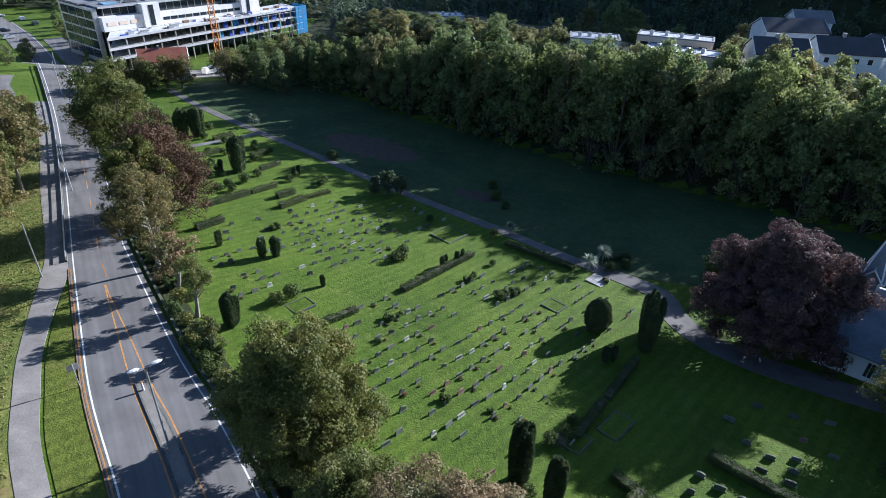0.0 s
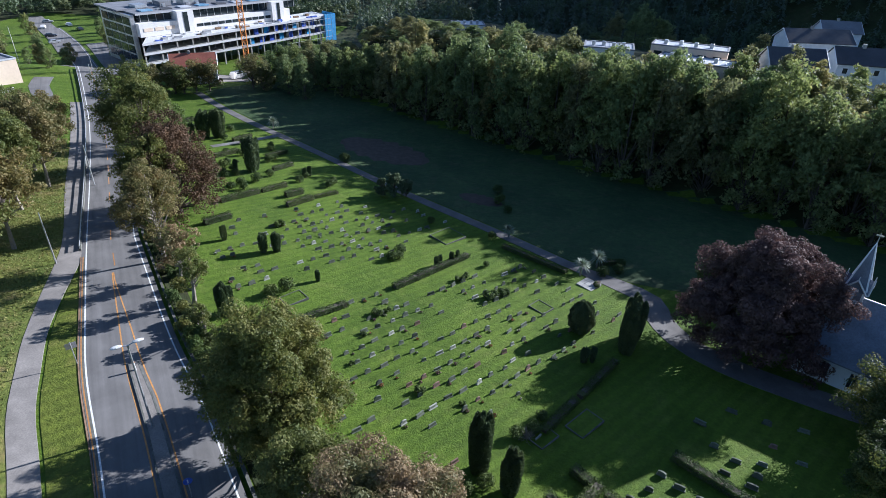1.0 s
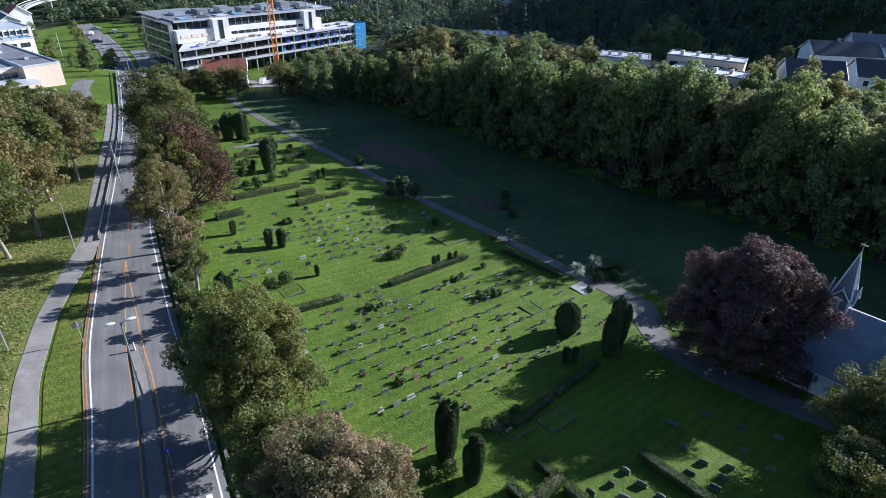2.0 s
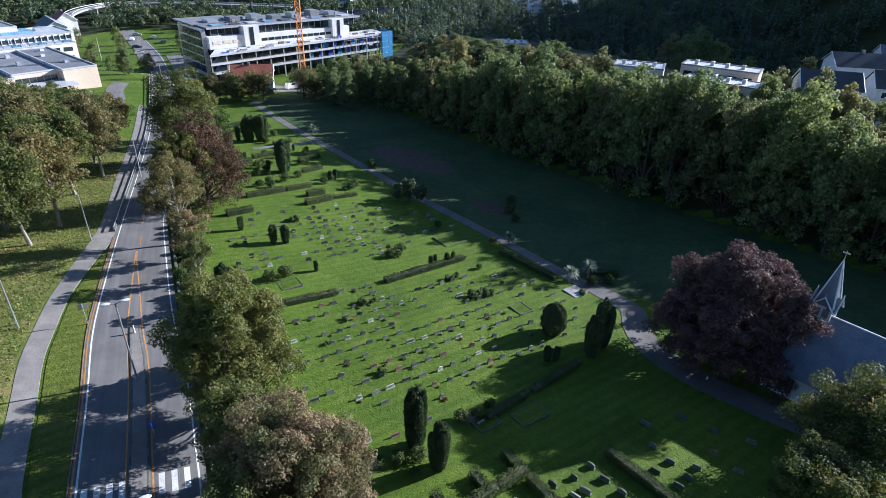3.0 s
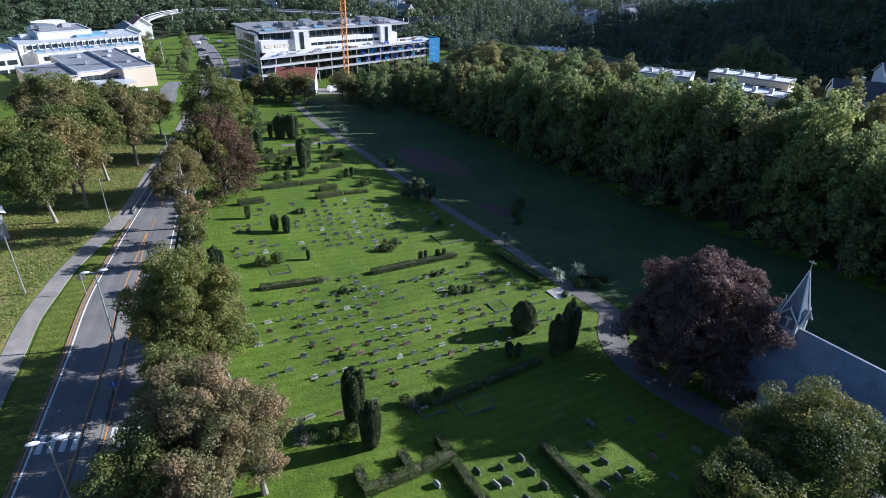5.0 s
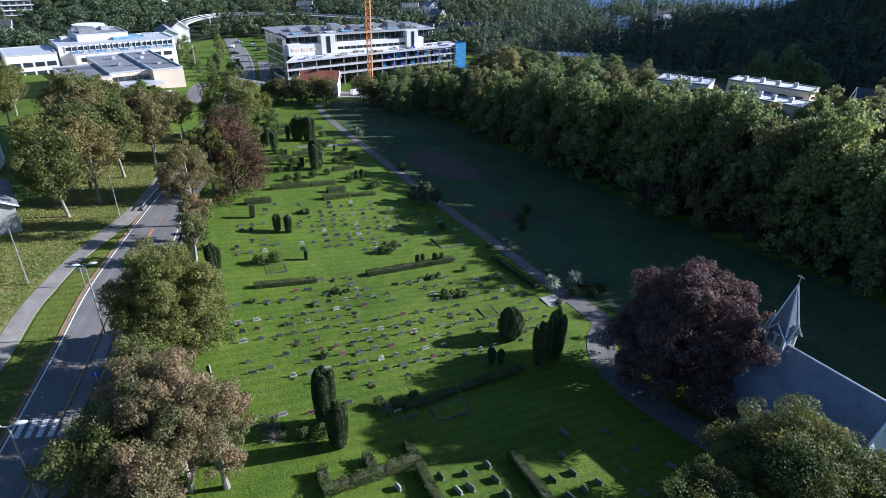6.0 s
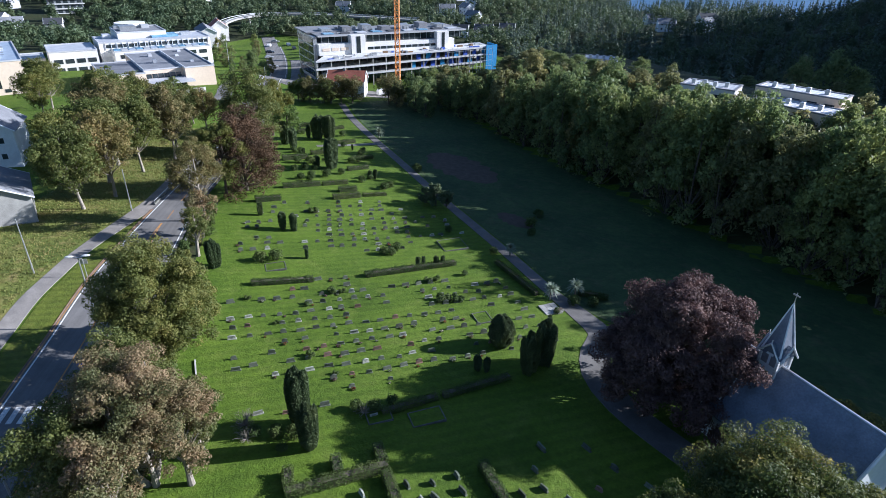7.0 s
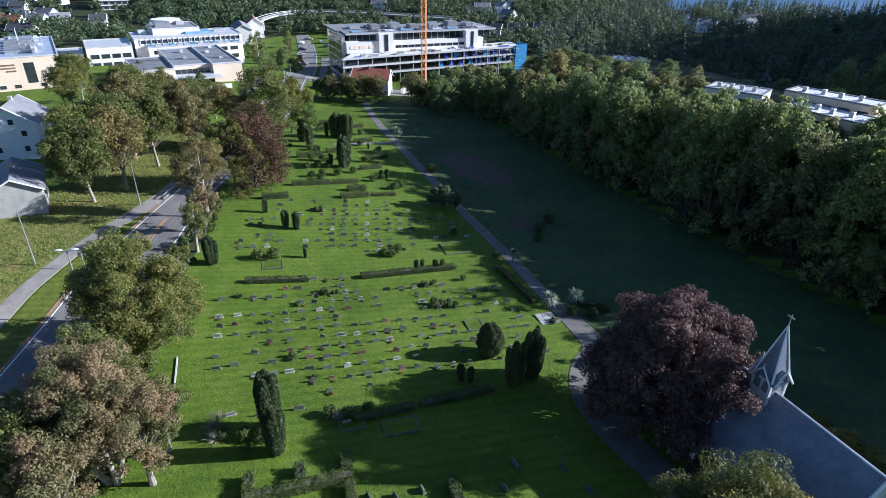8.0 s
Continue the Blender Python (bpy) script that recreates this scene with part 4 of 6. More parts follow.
# woods on the slope east of the meadow
WOOD_KINDS = [make_tree("woodland_tree", 22.0, 6.2, -3.0, lf, BARK, R(30 + i), 54, n, sz, 3, trunk_r=0.3, squash=0.72, peak=0.5, thin=True, bunches=10)
              for i, (lf, n, sz) in enumerate(((LEAF_WOOD_LIFTED, 6200, 0.58), (LEAF_WOOD_LIFTED, 6200, 0.58), (LEAF_TURNING_LIFTED, 6200, 0.58), (LEAF_WOOD_LIFTED, 6200, 0.58), (LEAF_WOOD_LIFTED, 3800, 0.74), (LEAF_TURNING_LIFTED, 3800, 0.74)))]
rw = R(99)
spots = []
tries = 0
while len(spots) < 215 and tries < 20000:
    tries += 1
    x = rw.uniform(-62, 118)
    d = 2 + 28 * rw.random() ** 1.6
    y = (d + 120 - 0.58 * x) / 0.81
    if y > 205 or any((x - a) ** 2 + (y - b) ** 2 < 4.9 ** 2 for a, b in spots):
        continue
    if (43 < x < 65 and y > 136.5 - 0.55 * (x - 45)) or (66 < x < 100 and y > 131) or (29 < x < 45 and y > 145):
        continue
    spots.append((x, y))
for k, (x, y) in enumerate(spots):
    kind = k if k < 6 else (k % 4 if 0.58 * x + 0.81 * y - 120 < 13 else 4 + k % 2)
    src = WOOD_KINDS[kind]
    D = math.hypot(x - 3.0, y - 3.6)
    d = 0.58 * x + 0.81 * y - 120
    top = float(np.interp(3 + (x - 3) * 150 / D, [-60, -24, -18, -4, 10, 24, 33, 56, 77, 100], [9.5, 10.8, 12.4, 13.2, 15.5, 15.3, 14.6, 13.4, 13.8, 13.5])) - 0.18 * (D - 150) - 0.5 + rw.normal() * 1.9
    if d < 8:
        top -= 3.5 * float(step(53, 57, x)) * (1 - float(step(70, 75, x)))
    s = min(1.4, max(0.25, (top - gz(x, y)) / 22.0))
    wide = max(s * 0.9, 0.5 + 0.25 * rw.random())
    m = pose(x, y, gz(x, y) - 0.2, 0, 0, rw.uniform(0, 360)) @ Matrix.Diagonal((wide, wide, s, 1))
    if k < 6:
        src.matrix_world = m
    else:
        src = clone(src, m)
    tagged(src, "broadleaved woodland tree on the shaded slope", "tree", "trees of the wood")
# trees behind the blocks and houses
BACK_TREES = ((74.5, 279.0, 10.0, 4), (65.0, 284.0, 4.5, 5), (84.0, 276.0, 5.0, 4), (45.0, 132.5, 14.8, 0), (49.5, 129.8, 14.5, 1), (54.0, 127.2, 14.5, 3), (58.5, 124.5, 14.5, 2), (36.0, 138.0, 14.6, 1), (66.0, 128.0, 14.8, 0), (72.0, 125.0, 15.0, 3), (78.0, 129.0, 14.2, 1), (33.0, 142.5, 14.6, 0), (39.0, 140.5, 14.6, 3), (-52.0, 177.0, 2.5, 0), (-57.0, 173.0, 1.5, 2), (-63.5, 180.0, 1.0, 3), (-46.0, 175.0, 3.5, 1), (-49.0, 170.0, 2.5, 3), (-43.0, 166.0, 3.5, 0), (-60.0, 186.0, 1.5, 1), (-40.0, 176.0, 4.0, 0), (-34.0, 172.0, 5.5, 3), (14.5, 158.0, 18.0, 1), (61.5, 130.5, 18.0, 4), (-12.0, 186.0, 8.0, 0), (-2.0, 180.0, 9.0, 3), (8.0, 176.0, 11.0, 1), (28.0, 168.0, 11.0, 2), (38.0, 166.0, 11.5, 4), (22.0, 206.0, 4.0, 1), (8.0, 196.0, 4.0, 2), (35.0, 212.0, 4.0, 3), (14.0, 216.0, 2.0, 0), (46.0, 220.0, 5.0, 4), (58.0, 190.0, 9.0, 0), (74.0, 196.0, 10.0, 1), (60.7, 226.0, 12.5, 1), (16.8, 184.0, 13.0, 4), (82.5, 173.0, 15.0, 2), (76.0, 155.0, 14.0, 4), (50.0, 205.0, 6.0, 0), (70.0, 215.0, 7.0, 2), (36.0, 196.0, 4.0, 0), (46.0, 178.0, 6.0, 1), (25.0, 190.0, 6.0, 3), (66.0, 165.0, 10.0, 2), (72.0, 150.0, 13.0, 3), (64.0, 148.0, 12.0, 4))
for k, (x, y, top, kind) in enumerate(BACK_TREES):
    s = (top - gz(x, y)) / 22.0
    t_ = clone(WOOD_KINDS[kind], pose(x, y, gz(x, y) - 0.2, 0, 0, 50 * k) @ Matrix.Diagonal((max(s, 0.6), max(s, 0.6), s, 1)))
    tagged(t_, "broadleaved tree among the houses above the wood", "tree", "trees of the wood")


# trees along the far road and round the school
for k, (x, y, h) in enumerate(((-112.0, 192.0, 6.0), (-131.0, 218.0, 8.0), (-139.0, 229.0, 9.0), (-148.0, 241.0, 8.0), (-158.0, 254.0, 9.0), (-139.0, 189.0, 7.5), (-150.0, 204.0, 9.0), (-163.0, 222.0, 8.0), (-176.0, 238.0, 9.0), (-188.0, 250.0, 10.0), (-134.0, 178.0, 6.0), (-196.0, 232.0, 9.0), (-186.0, 220.0, 8.0), (-206.0, 246.0, 9.0))):
    t_ = clone(WOOD_KINDS[k % 6], pose(x, y, gz(x, y) - 0.2, 0, 0, 70 * k) @ Matrix.Scale(h / 22.0, 4))
    tagged(t_, "rounded broadleaved tree beside the far road", "tree", "trees by the far road")
for k, (x, y, h) in enumerate(((-122.5, 172.0, 6.5), (-131.5, 192.5, 7.5), (-140.0, 206.0, 8.0), (-158.0, 214.0, 8.5), (-133.0, 240.0, 8.0), (-124.0, 226.0, 6.5), (-121.0, 238.0, 7.0), (-146.0, 252.0, 8.5), (-168.0, 208.0, 7.5), (-118.0, 214.0, 5.5), (-178.0, 222.0, 8.0), (-152.0, 268.0, 9.0), (-170.0, 282.0, 9.5), (-138.0, 262.0, 8.5), (-127.0, 252.0, 7.5), (-160.0, 292.0, 9.0), (-182.0, 296.0, 9.5), (-146.0, 286.0, 9.0))):
    t_ = clone(WOOD_KINDS[k % 6], pose(x, y, gz(x, y) - 0.2, 0, 0, 70 * k) @ Matrix.Diagonal((h / 16.0, h / 16.0, h / 22.0, 1)))
    tagged(t_, "rounded broadleaved tree beside the far road", "tree", "trees by the far road")
for k, (x, y, h) in enumerate(((-141.0, 128.0, 7.0), (-134.0, 136.0, 6.0), (-129.0, 130.0, 7.5), (-148.0, 136.0, 6.5), (-120.0, 138.0, 5.5), (-114.0, 130.0, 6.0), (-138.0, 146.0, 5.0))):
    t_ = clone(WOOD_KINDS[k % 6], pose(x, y, gz(x, y) - 0.2, 0, 0, 70 * k) @ Matrix.Diagonal((h / 14.0, h / 14.0, h / 22.0, 1)))
    tagged(t_, "bushy broadleaved tree in front of the school", "tree", "trees by the school")
# ---- buildings ----
def frame_at(name, x, y, z, turn, label, category):
    return empty(name, pose(x, y, z, 0, 0, turn), label, category)


def window(parent, x, y, z, w, h, depth=0.1, axis="y", sill=True):
    """A window proud of a wall that faces -y (axis y) or +x (axis x): frame bars and a dark pane."""
    t = 0.07
    bars = ((0, w, 0, t), (0, w, h - t, h), (0, t, t, h - t), (w - t, w, t, h - t))
    bm = bmesh.new()
    for a, b, c, d in bars:
        if axis == "y":
            box(bm, x + a, x + b, y - depth * 0.6, y + 0.02, z + c, z + d)
        else:
            box(bm, x - 0.02, x + depth * 0.6, y + a, y + b, z + c, z + d)
    win = part("window", bm, WHITE_BOARD, parent)
    if axis == "y":
        part("pane", boxed(x + t, x + w - t, y - 0.03, y + 0.01, z + t, z + h - t), GLASS, win)
    else:
        part("pane", boxed(x - 0.01, x + 0.03, y + t, y + w - t, z + t, z + h - t), GLASS, win)
    return win


def gable_house(name, x, y, z, turn, length, half, eave, ridge, wall, roof, label, windows=((1.0, 1.0),), category="house", front_windows=()):
    """A house with a pitched roof: the ridge along local x, the gables at both ends, overhanging roof slabs."""
    root = frame_at(name, x, y, z, turn, label, category)
    bm = bmesh.new()
    a = [bm.verts.new((0, yy, zz)) for yy, zz in ((-half, -2.5), (half, -2.5), (half, eave), (0, ridge), (-half, eave))]
    b = [bm.verts.new((length, v.co.y, v.co.z)) for v in a]
    bm.faces.new(a[::-1])
    bm.faces.new(b)
    for i in range(5):
        j = (i + 1) % 5
        bm.faces.new((a[i], a[j], b[j], b[i]))
    bmesh.ops.recalc_face_normals(bm, faces=bm.faces)
    part("wall", bm, wall, root)
    slope = (ridge - eave) / half
    for s in (-1, 1):
        bm = bmesh.new()
        out = half + 0.5
        pts = [(-0.4, 0, ridge + 0.05), (length + 0.4, 0, ridge + 0.05), (length + 0.4, s * out, ridge + 0.05 - slope * out), (-0.4, s * out, ridge + 0.05 - slope * out)]
        lo = [bm.verts.new(p) for p in pts]
        hi = [bm.verts.new((p[0], p[1], p[2] + 0.18)) for p in pts]
        bm.faces.new(hi)
        bm.faces.new(lo[::-1])
        for i in range(4):
            j = (i + 1) % 4
            bm.faces.new((lo[i], lo[j], hi[j], hi[i]))
        bmesh.ops.recalc_face_normals(bm, faces=bm.faces)
        part("roof", bm, roof, root)
        for e in (-0.42, length + 0.36):
            bm = bmesh.new()
            tube(bm, (e + 0.03, 0, ridge + 0.12), (e + 0.03, s * out, ridge + 0.12 - slope * out), 0.13, 0.13, 4)
            part("bargeboard", bm, WHITE_BOARD, root)
    for wx, wz in windows:
        window(root, wx, -half, wz, 1.1, 1.25)
    for wy, wz in front_windows:
        window(root, length, wy, wz, 1.1, 1.25, axis="x")
    part("chimney", boxed(length * 0.4, length * 0.4 + 0.7, -0.35, 0.35, ridge - 0.3, ridge + 0.9), CONCRETE, root)
    return root


# the white timber house and its garage west of the road
gable_house("white_house", -96.5, 72.2, -1.2, -41.5, 11.0, 5.0, 6.8, 10.2, WHITE_BOARD, ROOF_GREY, "white timber house with a grey slate roof", ((2.0, 1.2), (6.5, 1.2), (2.0, 4.2), (6.5, 4.2)), front_windows=((-3.2, 1.0), (1.8, 1.0), (-3.0, 4.2), (0.2, 6.6), (2.0, 4.2)))
gable_house("garage", -66.0, 54.5, -0.6, -29.0, 12.0, 3.8, 4.2, 6.2, CONCRETE, ROOF_GREY, "low grey garage with a pale door", ((2.0, 0.8),), "garage")

# the chapel: nave, steep slate roof, timber spire over the west end
ch = frame_at("chapel", 51.1, 59.2, -5.4, -39.0, "small chapel with white walls, slate roof and timber spire", "chapel")
CL, CW, CE, CR = 13.2, 4.6, 4.2, 9.5
bm = bmesh.new()
sec = ((-CW, -1.0), (CW, -1.0), (CW, CE), (0, CR - 0.3), (-CW, CE))
a = [bm.verts.new((-2.4, y, z)) for y, z in sec]
b = [bm.verts.new((CL - 2.4, y, z)) for y, z in sec]
bm.faces.new(a[::-1]), bm.faces.new(b)
for i in range(5):
    bm.faces.new((a[i], a[(i + 1) % 5], b[(i + 1) % 5], b[i]))
bmesh.ops.recalc_face_normals(bm, faces=bm.faces)
part("wall", bm, WHITE_BOARD, ch)
for s in (-1, 1):
    roof_side = part("roof", boxed(0, 0.01, 0, 0.01, 0, 0.01), SLATE, ch)
    bm = bmesh.new()
    out = CW + 0.5
    k = (CR - CE) / CW
    vs = [bm.verts.new(q) for q in ((-2.9, 0, CR), (CL - 1.9, 0, CR), (CL - 1.9, s * out, CR - k * out), (-2.9, s * out, CR - k * out), (-2.9, 0, CR - 0.2), (CL - 1.9, 0, CR - 0.2), (CL - 1.9, s * out, CR - k * out - 0.16), (-2.9, s * out, CR - k * out - 0.16))]
    for q in ((0, 1, 2, 3), (7, 6, 5, 4), (0, 4, 5, 1), (1, 5, 6, 2), (2, 6, 7, 3), (3, 7, 4, 0)):
        bm.faces.new([vs[i] for i in q])
    bmesh.ops.recalc_face_normals(bm, faces=bm.faces)
    bm.to_mesh(roof_side.data)
    bm.free()
    for e in (-2.95, CL - 1.85):
        bm = bmesh.new()
        tube(bm, (e, 0, CR + 0.05), (e, s * out, CR - k * out + 0.05), 0.14, 0.14, 4)
        part("bargeboard", bm, WHITE_BOARD, ch)
    for i in range(4):
        x = 0.2 + 2.8 * i
        bm = bmesh.new()
        box(bm, x, x + 0.9, s * CW - 0.06, s * CW + 0.06, 0.9, 3.0)
        w_ = part("window", bm, WHITE_BOARD, ch)
        for g in range(2):
            part("pane", boxed(x + 0.08 + 0.4 * g, x + 0.42 + 0.4 * g, s * CW - 0.08, s * CW + 0.08, 1.0, 2.9), GLASS, w_)
bm = bmesh.new()
tube(bm, (-2.9, 0, CR + 0.1), (CL - 1.9, 0, CR + 0.1), 0.12, 0.12, 6)
part("ridge", bm, STEEL, ch)
part("snow_board", tube(bmesh.new(), (-1.6, -2.2, CR - k * 2.2 + 0.2), (-1.6, -4.2, CR - k * 4.2 + 0.2), 0.08, 0.08, 4), STEEL, ch)
# belfry: four posts, louvred openings, four little gables, tall slated spire with pale ribs, finial and cross
BW, B0, B1, BT = 0.92, 8.0, 10.9, 16.3
belfry = part("belfry", boxed(-BW, BW, -BW, BW, B0 - 1.5, B1 - 0.1), WHITE_BOARD, ch, "white boarded belfry")
for sx in (-1, 1):
    for sy in (-1, 1):
        part("post", boxed(sx * BW - 0.13, sx * BW + 0.13, sy * BW - 0.13, sy * BW + 0.13, B0 - 1.6, B1 + 0.1), WHITE_LINE, belfry)
for sx, sy in ((1, 0), (-1, 0), (0, 1), (0, -1)):
    for g in (-0.55, 0.55):
        px, py = sx * (BW + 0.02), sy * (BW + 0.02)
        part("louvre", boxed(px - 0.03 - abs(sy) * 0.38 + abs(sy) * g, px + 0.03 + abs(sy) * 0.38 + abs(sy) * g, py - 0.03 - abs(sx) * 0.38 + abs(sx) * g, py + 0.03 + abs(sx) * 0.38 + abs(sx) * g, B1 - 1.35, B1 - 0.35), ROOF_GREY, belfry)
spire = bmesh.new()
base = [spire.verts.new((x * (BW + 0.08), y * (BW + 0.08), B1)) for x, y in ((-1, -1), (1, -1), (1, 1), (-1, 1))]
tip = spire.verts.new((0, 0, BT))
for i in range(4):
    spire.faces.new((base[i], base[(i + 1) % 4], tip))
spire.faces.new(base[::-1])
spire_ob = part("spire", spire, SLATE, ch, "slated spire with pale ribs")
for x, y in ((-1, -1), (1, -1), (1, 1), (-1, 1)):
    part("rib", tube(bmesh.new(), (x * (BW + 0.1), y * (BW + 0.1), B1), (0, 0, BT + 0.05), 0.1, 0.05, 5), WHITE_BOARD, spire_ob)
for sx, sy in ((1, 0), (-1, 0), (0, 1), (0, -1)):
    g = bmesh.new()
    out, up = BW + 0.4, 1.1
    def gp(along, outw, z):
        return (sx * outw + sy * along, sy * outw + sx * along, z)
    v = [g.verts.new(gp(*p)) for p in ((-BW - 0.2, out, B1 - 0.25), (BW + 0.2, out, B1 - 0.25), (0, out, B1 + up), (0, 0.1, B1 + up), (-BW - 0.2, 0.4, B1 - 0.25), (BW + 0.2, 0.4, B1 - 0.25))]
    g.faces.new((v[0], v[2], v[3], v[4])), g.faces.new((v[2], v[1], v[5], v[3]))
    gab = part("gablet", g, SLATE, ch, "small slated gable over the belfry opening")
    for e in (-1, 1):
        part("bargeboard", tube(bmesh.new(), gp(e * (BW + 0.3), out + 0.02, B1 - 0.35), gp(0, out + 0.02, B1 + up + 0.08), 0.1, 0.1, 4), WHITE_LINE, gab)
    part("finial", tube(bmesh.new(), gp(0, out, B1 + up), gp(0, out, B1 + up + 0.5), 0.07, 0.04, 5), WHITE_LINE, gab)
part("finial", tube(bmesh.new(), (0, 0, BT - 0.1), (0, 0, BT + 1.1), 0.06, 0.03, 6), STEEL, ch)
part("weathervane", boxed(-0.35, 0.35, -0.02, 0.02, BT + 0.75, BT + 0.9), STEEL, ch)


# ---- the school: gym in front, white wings behind ----
GA = (-118.0, 154.0)
GTURN = math.degrees(math.atan2(0.49, -0.87))  # local x runs back from the front wall


def gym_frame(name, label, category="building"):
    # local x: back from the front, local y: along the front towards the camera's left
    return frame_at(name, GA[0], GA[1], -4.6, GTURN, label, category)


def flat_roofed(root, x0, x1, y0, y1, z1, wall, roof, z0=-3.0, lip=0.35, edge=None):
    part("wall", boxed(x0, x1, y0, y1, z0, z1), wall, root)
    part("roof", boxed(x0 + 0.3, x1 - 0.3, y0 + 0.3, y1 - 0.3, z1, z1 + 0.06), roof, root)
    for a in ((x0 - 0.1, x1 + 0.1, y0 - 0.1, y0 + 0.3), (x0 - 0.1, x1 + 0.1, y1 - 0.3, y1 + 0.1), (x0 - 0.1, x0 + 0.3, y0 + 0.3, y1 - 0.3), (x1 - 0.3, x1 + 0.1, y0 + 0.3, y1 - 0.3)):
        part("parapet", boxed(*a, z1 - 0.05, z1 + lip), edge or ROOF_METAL, root)


gym = gym_frame("school_gym", "cream rendered gym hall with flat grey roofs", "school")
flat_roofed(gym, 0, 40, 0, 9.5, 6.5, CREAM_WALL, ROOF_GREY)
flat_roofed(gym, 3.5, 40, 9.5, 21.5, 6.1, CREAM_WALL, ROOF_GREY)
flat_roofed(gym, 1.0, 26, 21.5, 34, 5.7, CREAM_WALL, ROOF_GREY)
for i in range(6):
    part("window", boxed(3.36, 3.48, 10.2 + 1.85 * i, 11.8 + 1.85 * i, 0.8, 4.9), GLASS, gym)
part("canopy", boxed(-6.0, 3.4, 8.0, 22.5, 3.1, 3.5), ROOF_METAL, gym, "flat pale entrance canopy")
part("entrance_wall", boxed(-9.0, -8.6, 6.0, 15.0, -2.5, 1.6), WHITE_WALL, gym)
part("stair", boxed(-14.0, -9.0, 4.0, 9.0, -3.0, -0.4), CONCRETE, gym)
for x, y in ((10, 4), (24, 6), (30, 14), (16, 15), (34, 3)):
    part("vent", boxed(x, x + 1.4, y, y + 1.2, 6.1, 7.2, 0.05), ROOF_METAL, gym)
# forecourt
court = smooth_line([(-103, 140), (-108, 147), (-113, 153), (-117, 161)], 3)
tagged(ribbon("forecourt", beside(court, -2.4), beside(court, 2.4), ASPHALT, 0.06, 0.2, 3), "dark asphalt forecourt of the school", "yard", kind="structure")

wing = gym_frame("school_wing", "white three-storey school wing with ribbon windows", "school")
flat_roofed(wing, 46, 60, -11, 24, 6.2, WHITE_WALL, BLUE_GLASS)
flat_roofed(wing, 52, 70, -13, 28, 8.8, WHITE_WALL, ROOF_METAL)
flat_roofed(wing, 60, 80, 2, 20, 11.0, WHITE_WALL, ROOF_GREY)
for lvl, zz in enumerate((0.6, 3.6)):
    for i in range(8):
        part("window", boxed(45.9, 45.98, -9.5 + 4.1 * i, -6.6 + 4.1 * i, zz, zz + 1.4), GLASS, wing)
for i in range(10):
    part("window", boxed(51.9, 51.98, -11.8 + 3.8 * i, -8.4 + 3.8 * i, 6.9, 8.1), GLASS, wing)
part("skylight", prism(bmesh.new(), [(58, -2), (66, -2), (66, 8), (58, 8)], 8.9, 9.7), BLUE_GLASS, wing, "blue tent-like skylight")
# glazed lean-to along the upper storey, rooflights and plant
for i in range(20):
    part("glazing_bar", boxed(51.7, 52.0, -12.2 + 2.0 * i, -12.05 + 2.0 * i, 6.3, 8.6), WHITE_BOARD, wing)
for i, (x, y, w, d, h) in enumerate(((62, -8, 3, 4, 1.2), (63, 22, 4, 3, 1.6), (66, 12, 5, 6, 1.8), (72, 6, 3, 3, 1.4), (76, 14, 2, 5, 1.0))):
    part("roof_plant", boxed(x, x + w, y, y + d, 8.8 if y in (-8, 22) else 11.0, (8.8 if y in (-8, 22) else 11.0) + h, 0.05), (STEEL, ROOF_METAL)[i % 2], wing)
for i in range(13):
    part("solar_shade", boxed(47.0, 50.8, -9.6 + 2.6 * i, -7.4 + 2.6 * i, 6.3, 6.75), (BLUE_GLASS, ROOF_BLUE, ROOF_METAL)[i % 3], wing)
part("flagpole", tube(bmesh.new(), (40, -16, -6), (40, -16, 8), 0.1, 0.06, 6), WHITE_LINE, wing)
wing2 = gym_frame("school_wing", "white and cream school wing with a glass corner", "school")
flat_roofed(wing2, 46, 66, 29.5, 45, 7.4, WHITE_WALL, ROOF_METAL)
flat_roofed(wing2, 60, 76, 46, 56, 3.4, WHITE_WALL, ROOF_METAL)
for lvl, zz in enumerate((0.4, 3.4)):
    for i in range(4):
        part("window", boxed(45.9, 45.98, 30.3 + 3.6 * i, 33.1 + 3.6 * i, zz, zz + 1.5), GLASS, wing2)
bm = bmesh.new()
bmesh.ops.create_cone(bm, cap_ends=True, segments=24, radius1=6.0, radius2=6.0, depth=13, matrix=Matrix.Translation((80, 12, 6.2)))
part("rotunda", bm, WHITE_WALL, wing2)

hall = frame_at("college_building", -155.5, 114.0, -3.2, math.degrees(math.atan2(0.46, -0.89)), "cream building with a flat roof full of plant", "building")
flat_roofed(hall, 0, 44, 0, 26, 9.2, CREAM_WALL, ROOF_BLUE)
part("window", boxed(-0.1, -0.02, 7.0, 9.6, 1.5, 7.6), GLASS, hall, "tall dark glass strip")
for i in range(6):
    part("window", boxed(-0.1, -0.02, 1.0 + 3.9 * i + (3 if i > 1 else 0), 2.6 + 3.9 * i + (3 if i > 1 else 0), 0.2, 1.2), GLASS, hall)
for i in range(5):
    part("vent", boxed(8 + 6 * i, 12 + 6 * i, 6 + 2 * (i % 2), 14, 9.2, 10.6 + 0.5 * (i % 3), 0.05), STEEL, hall)
rh = R(641)
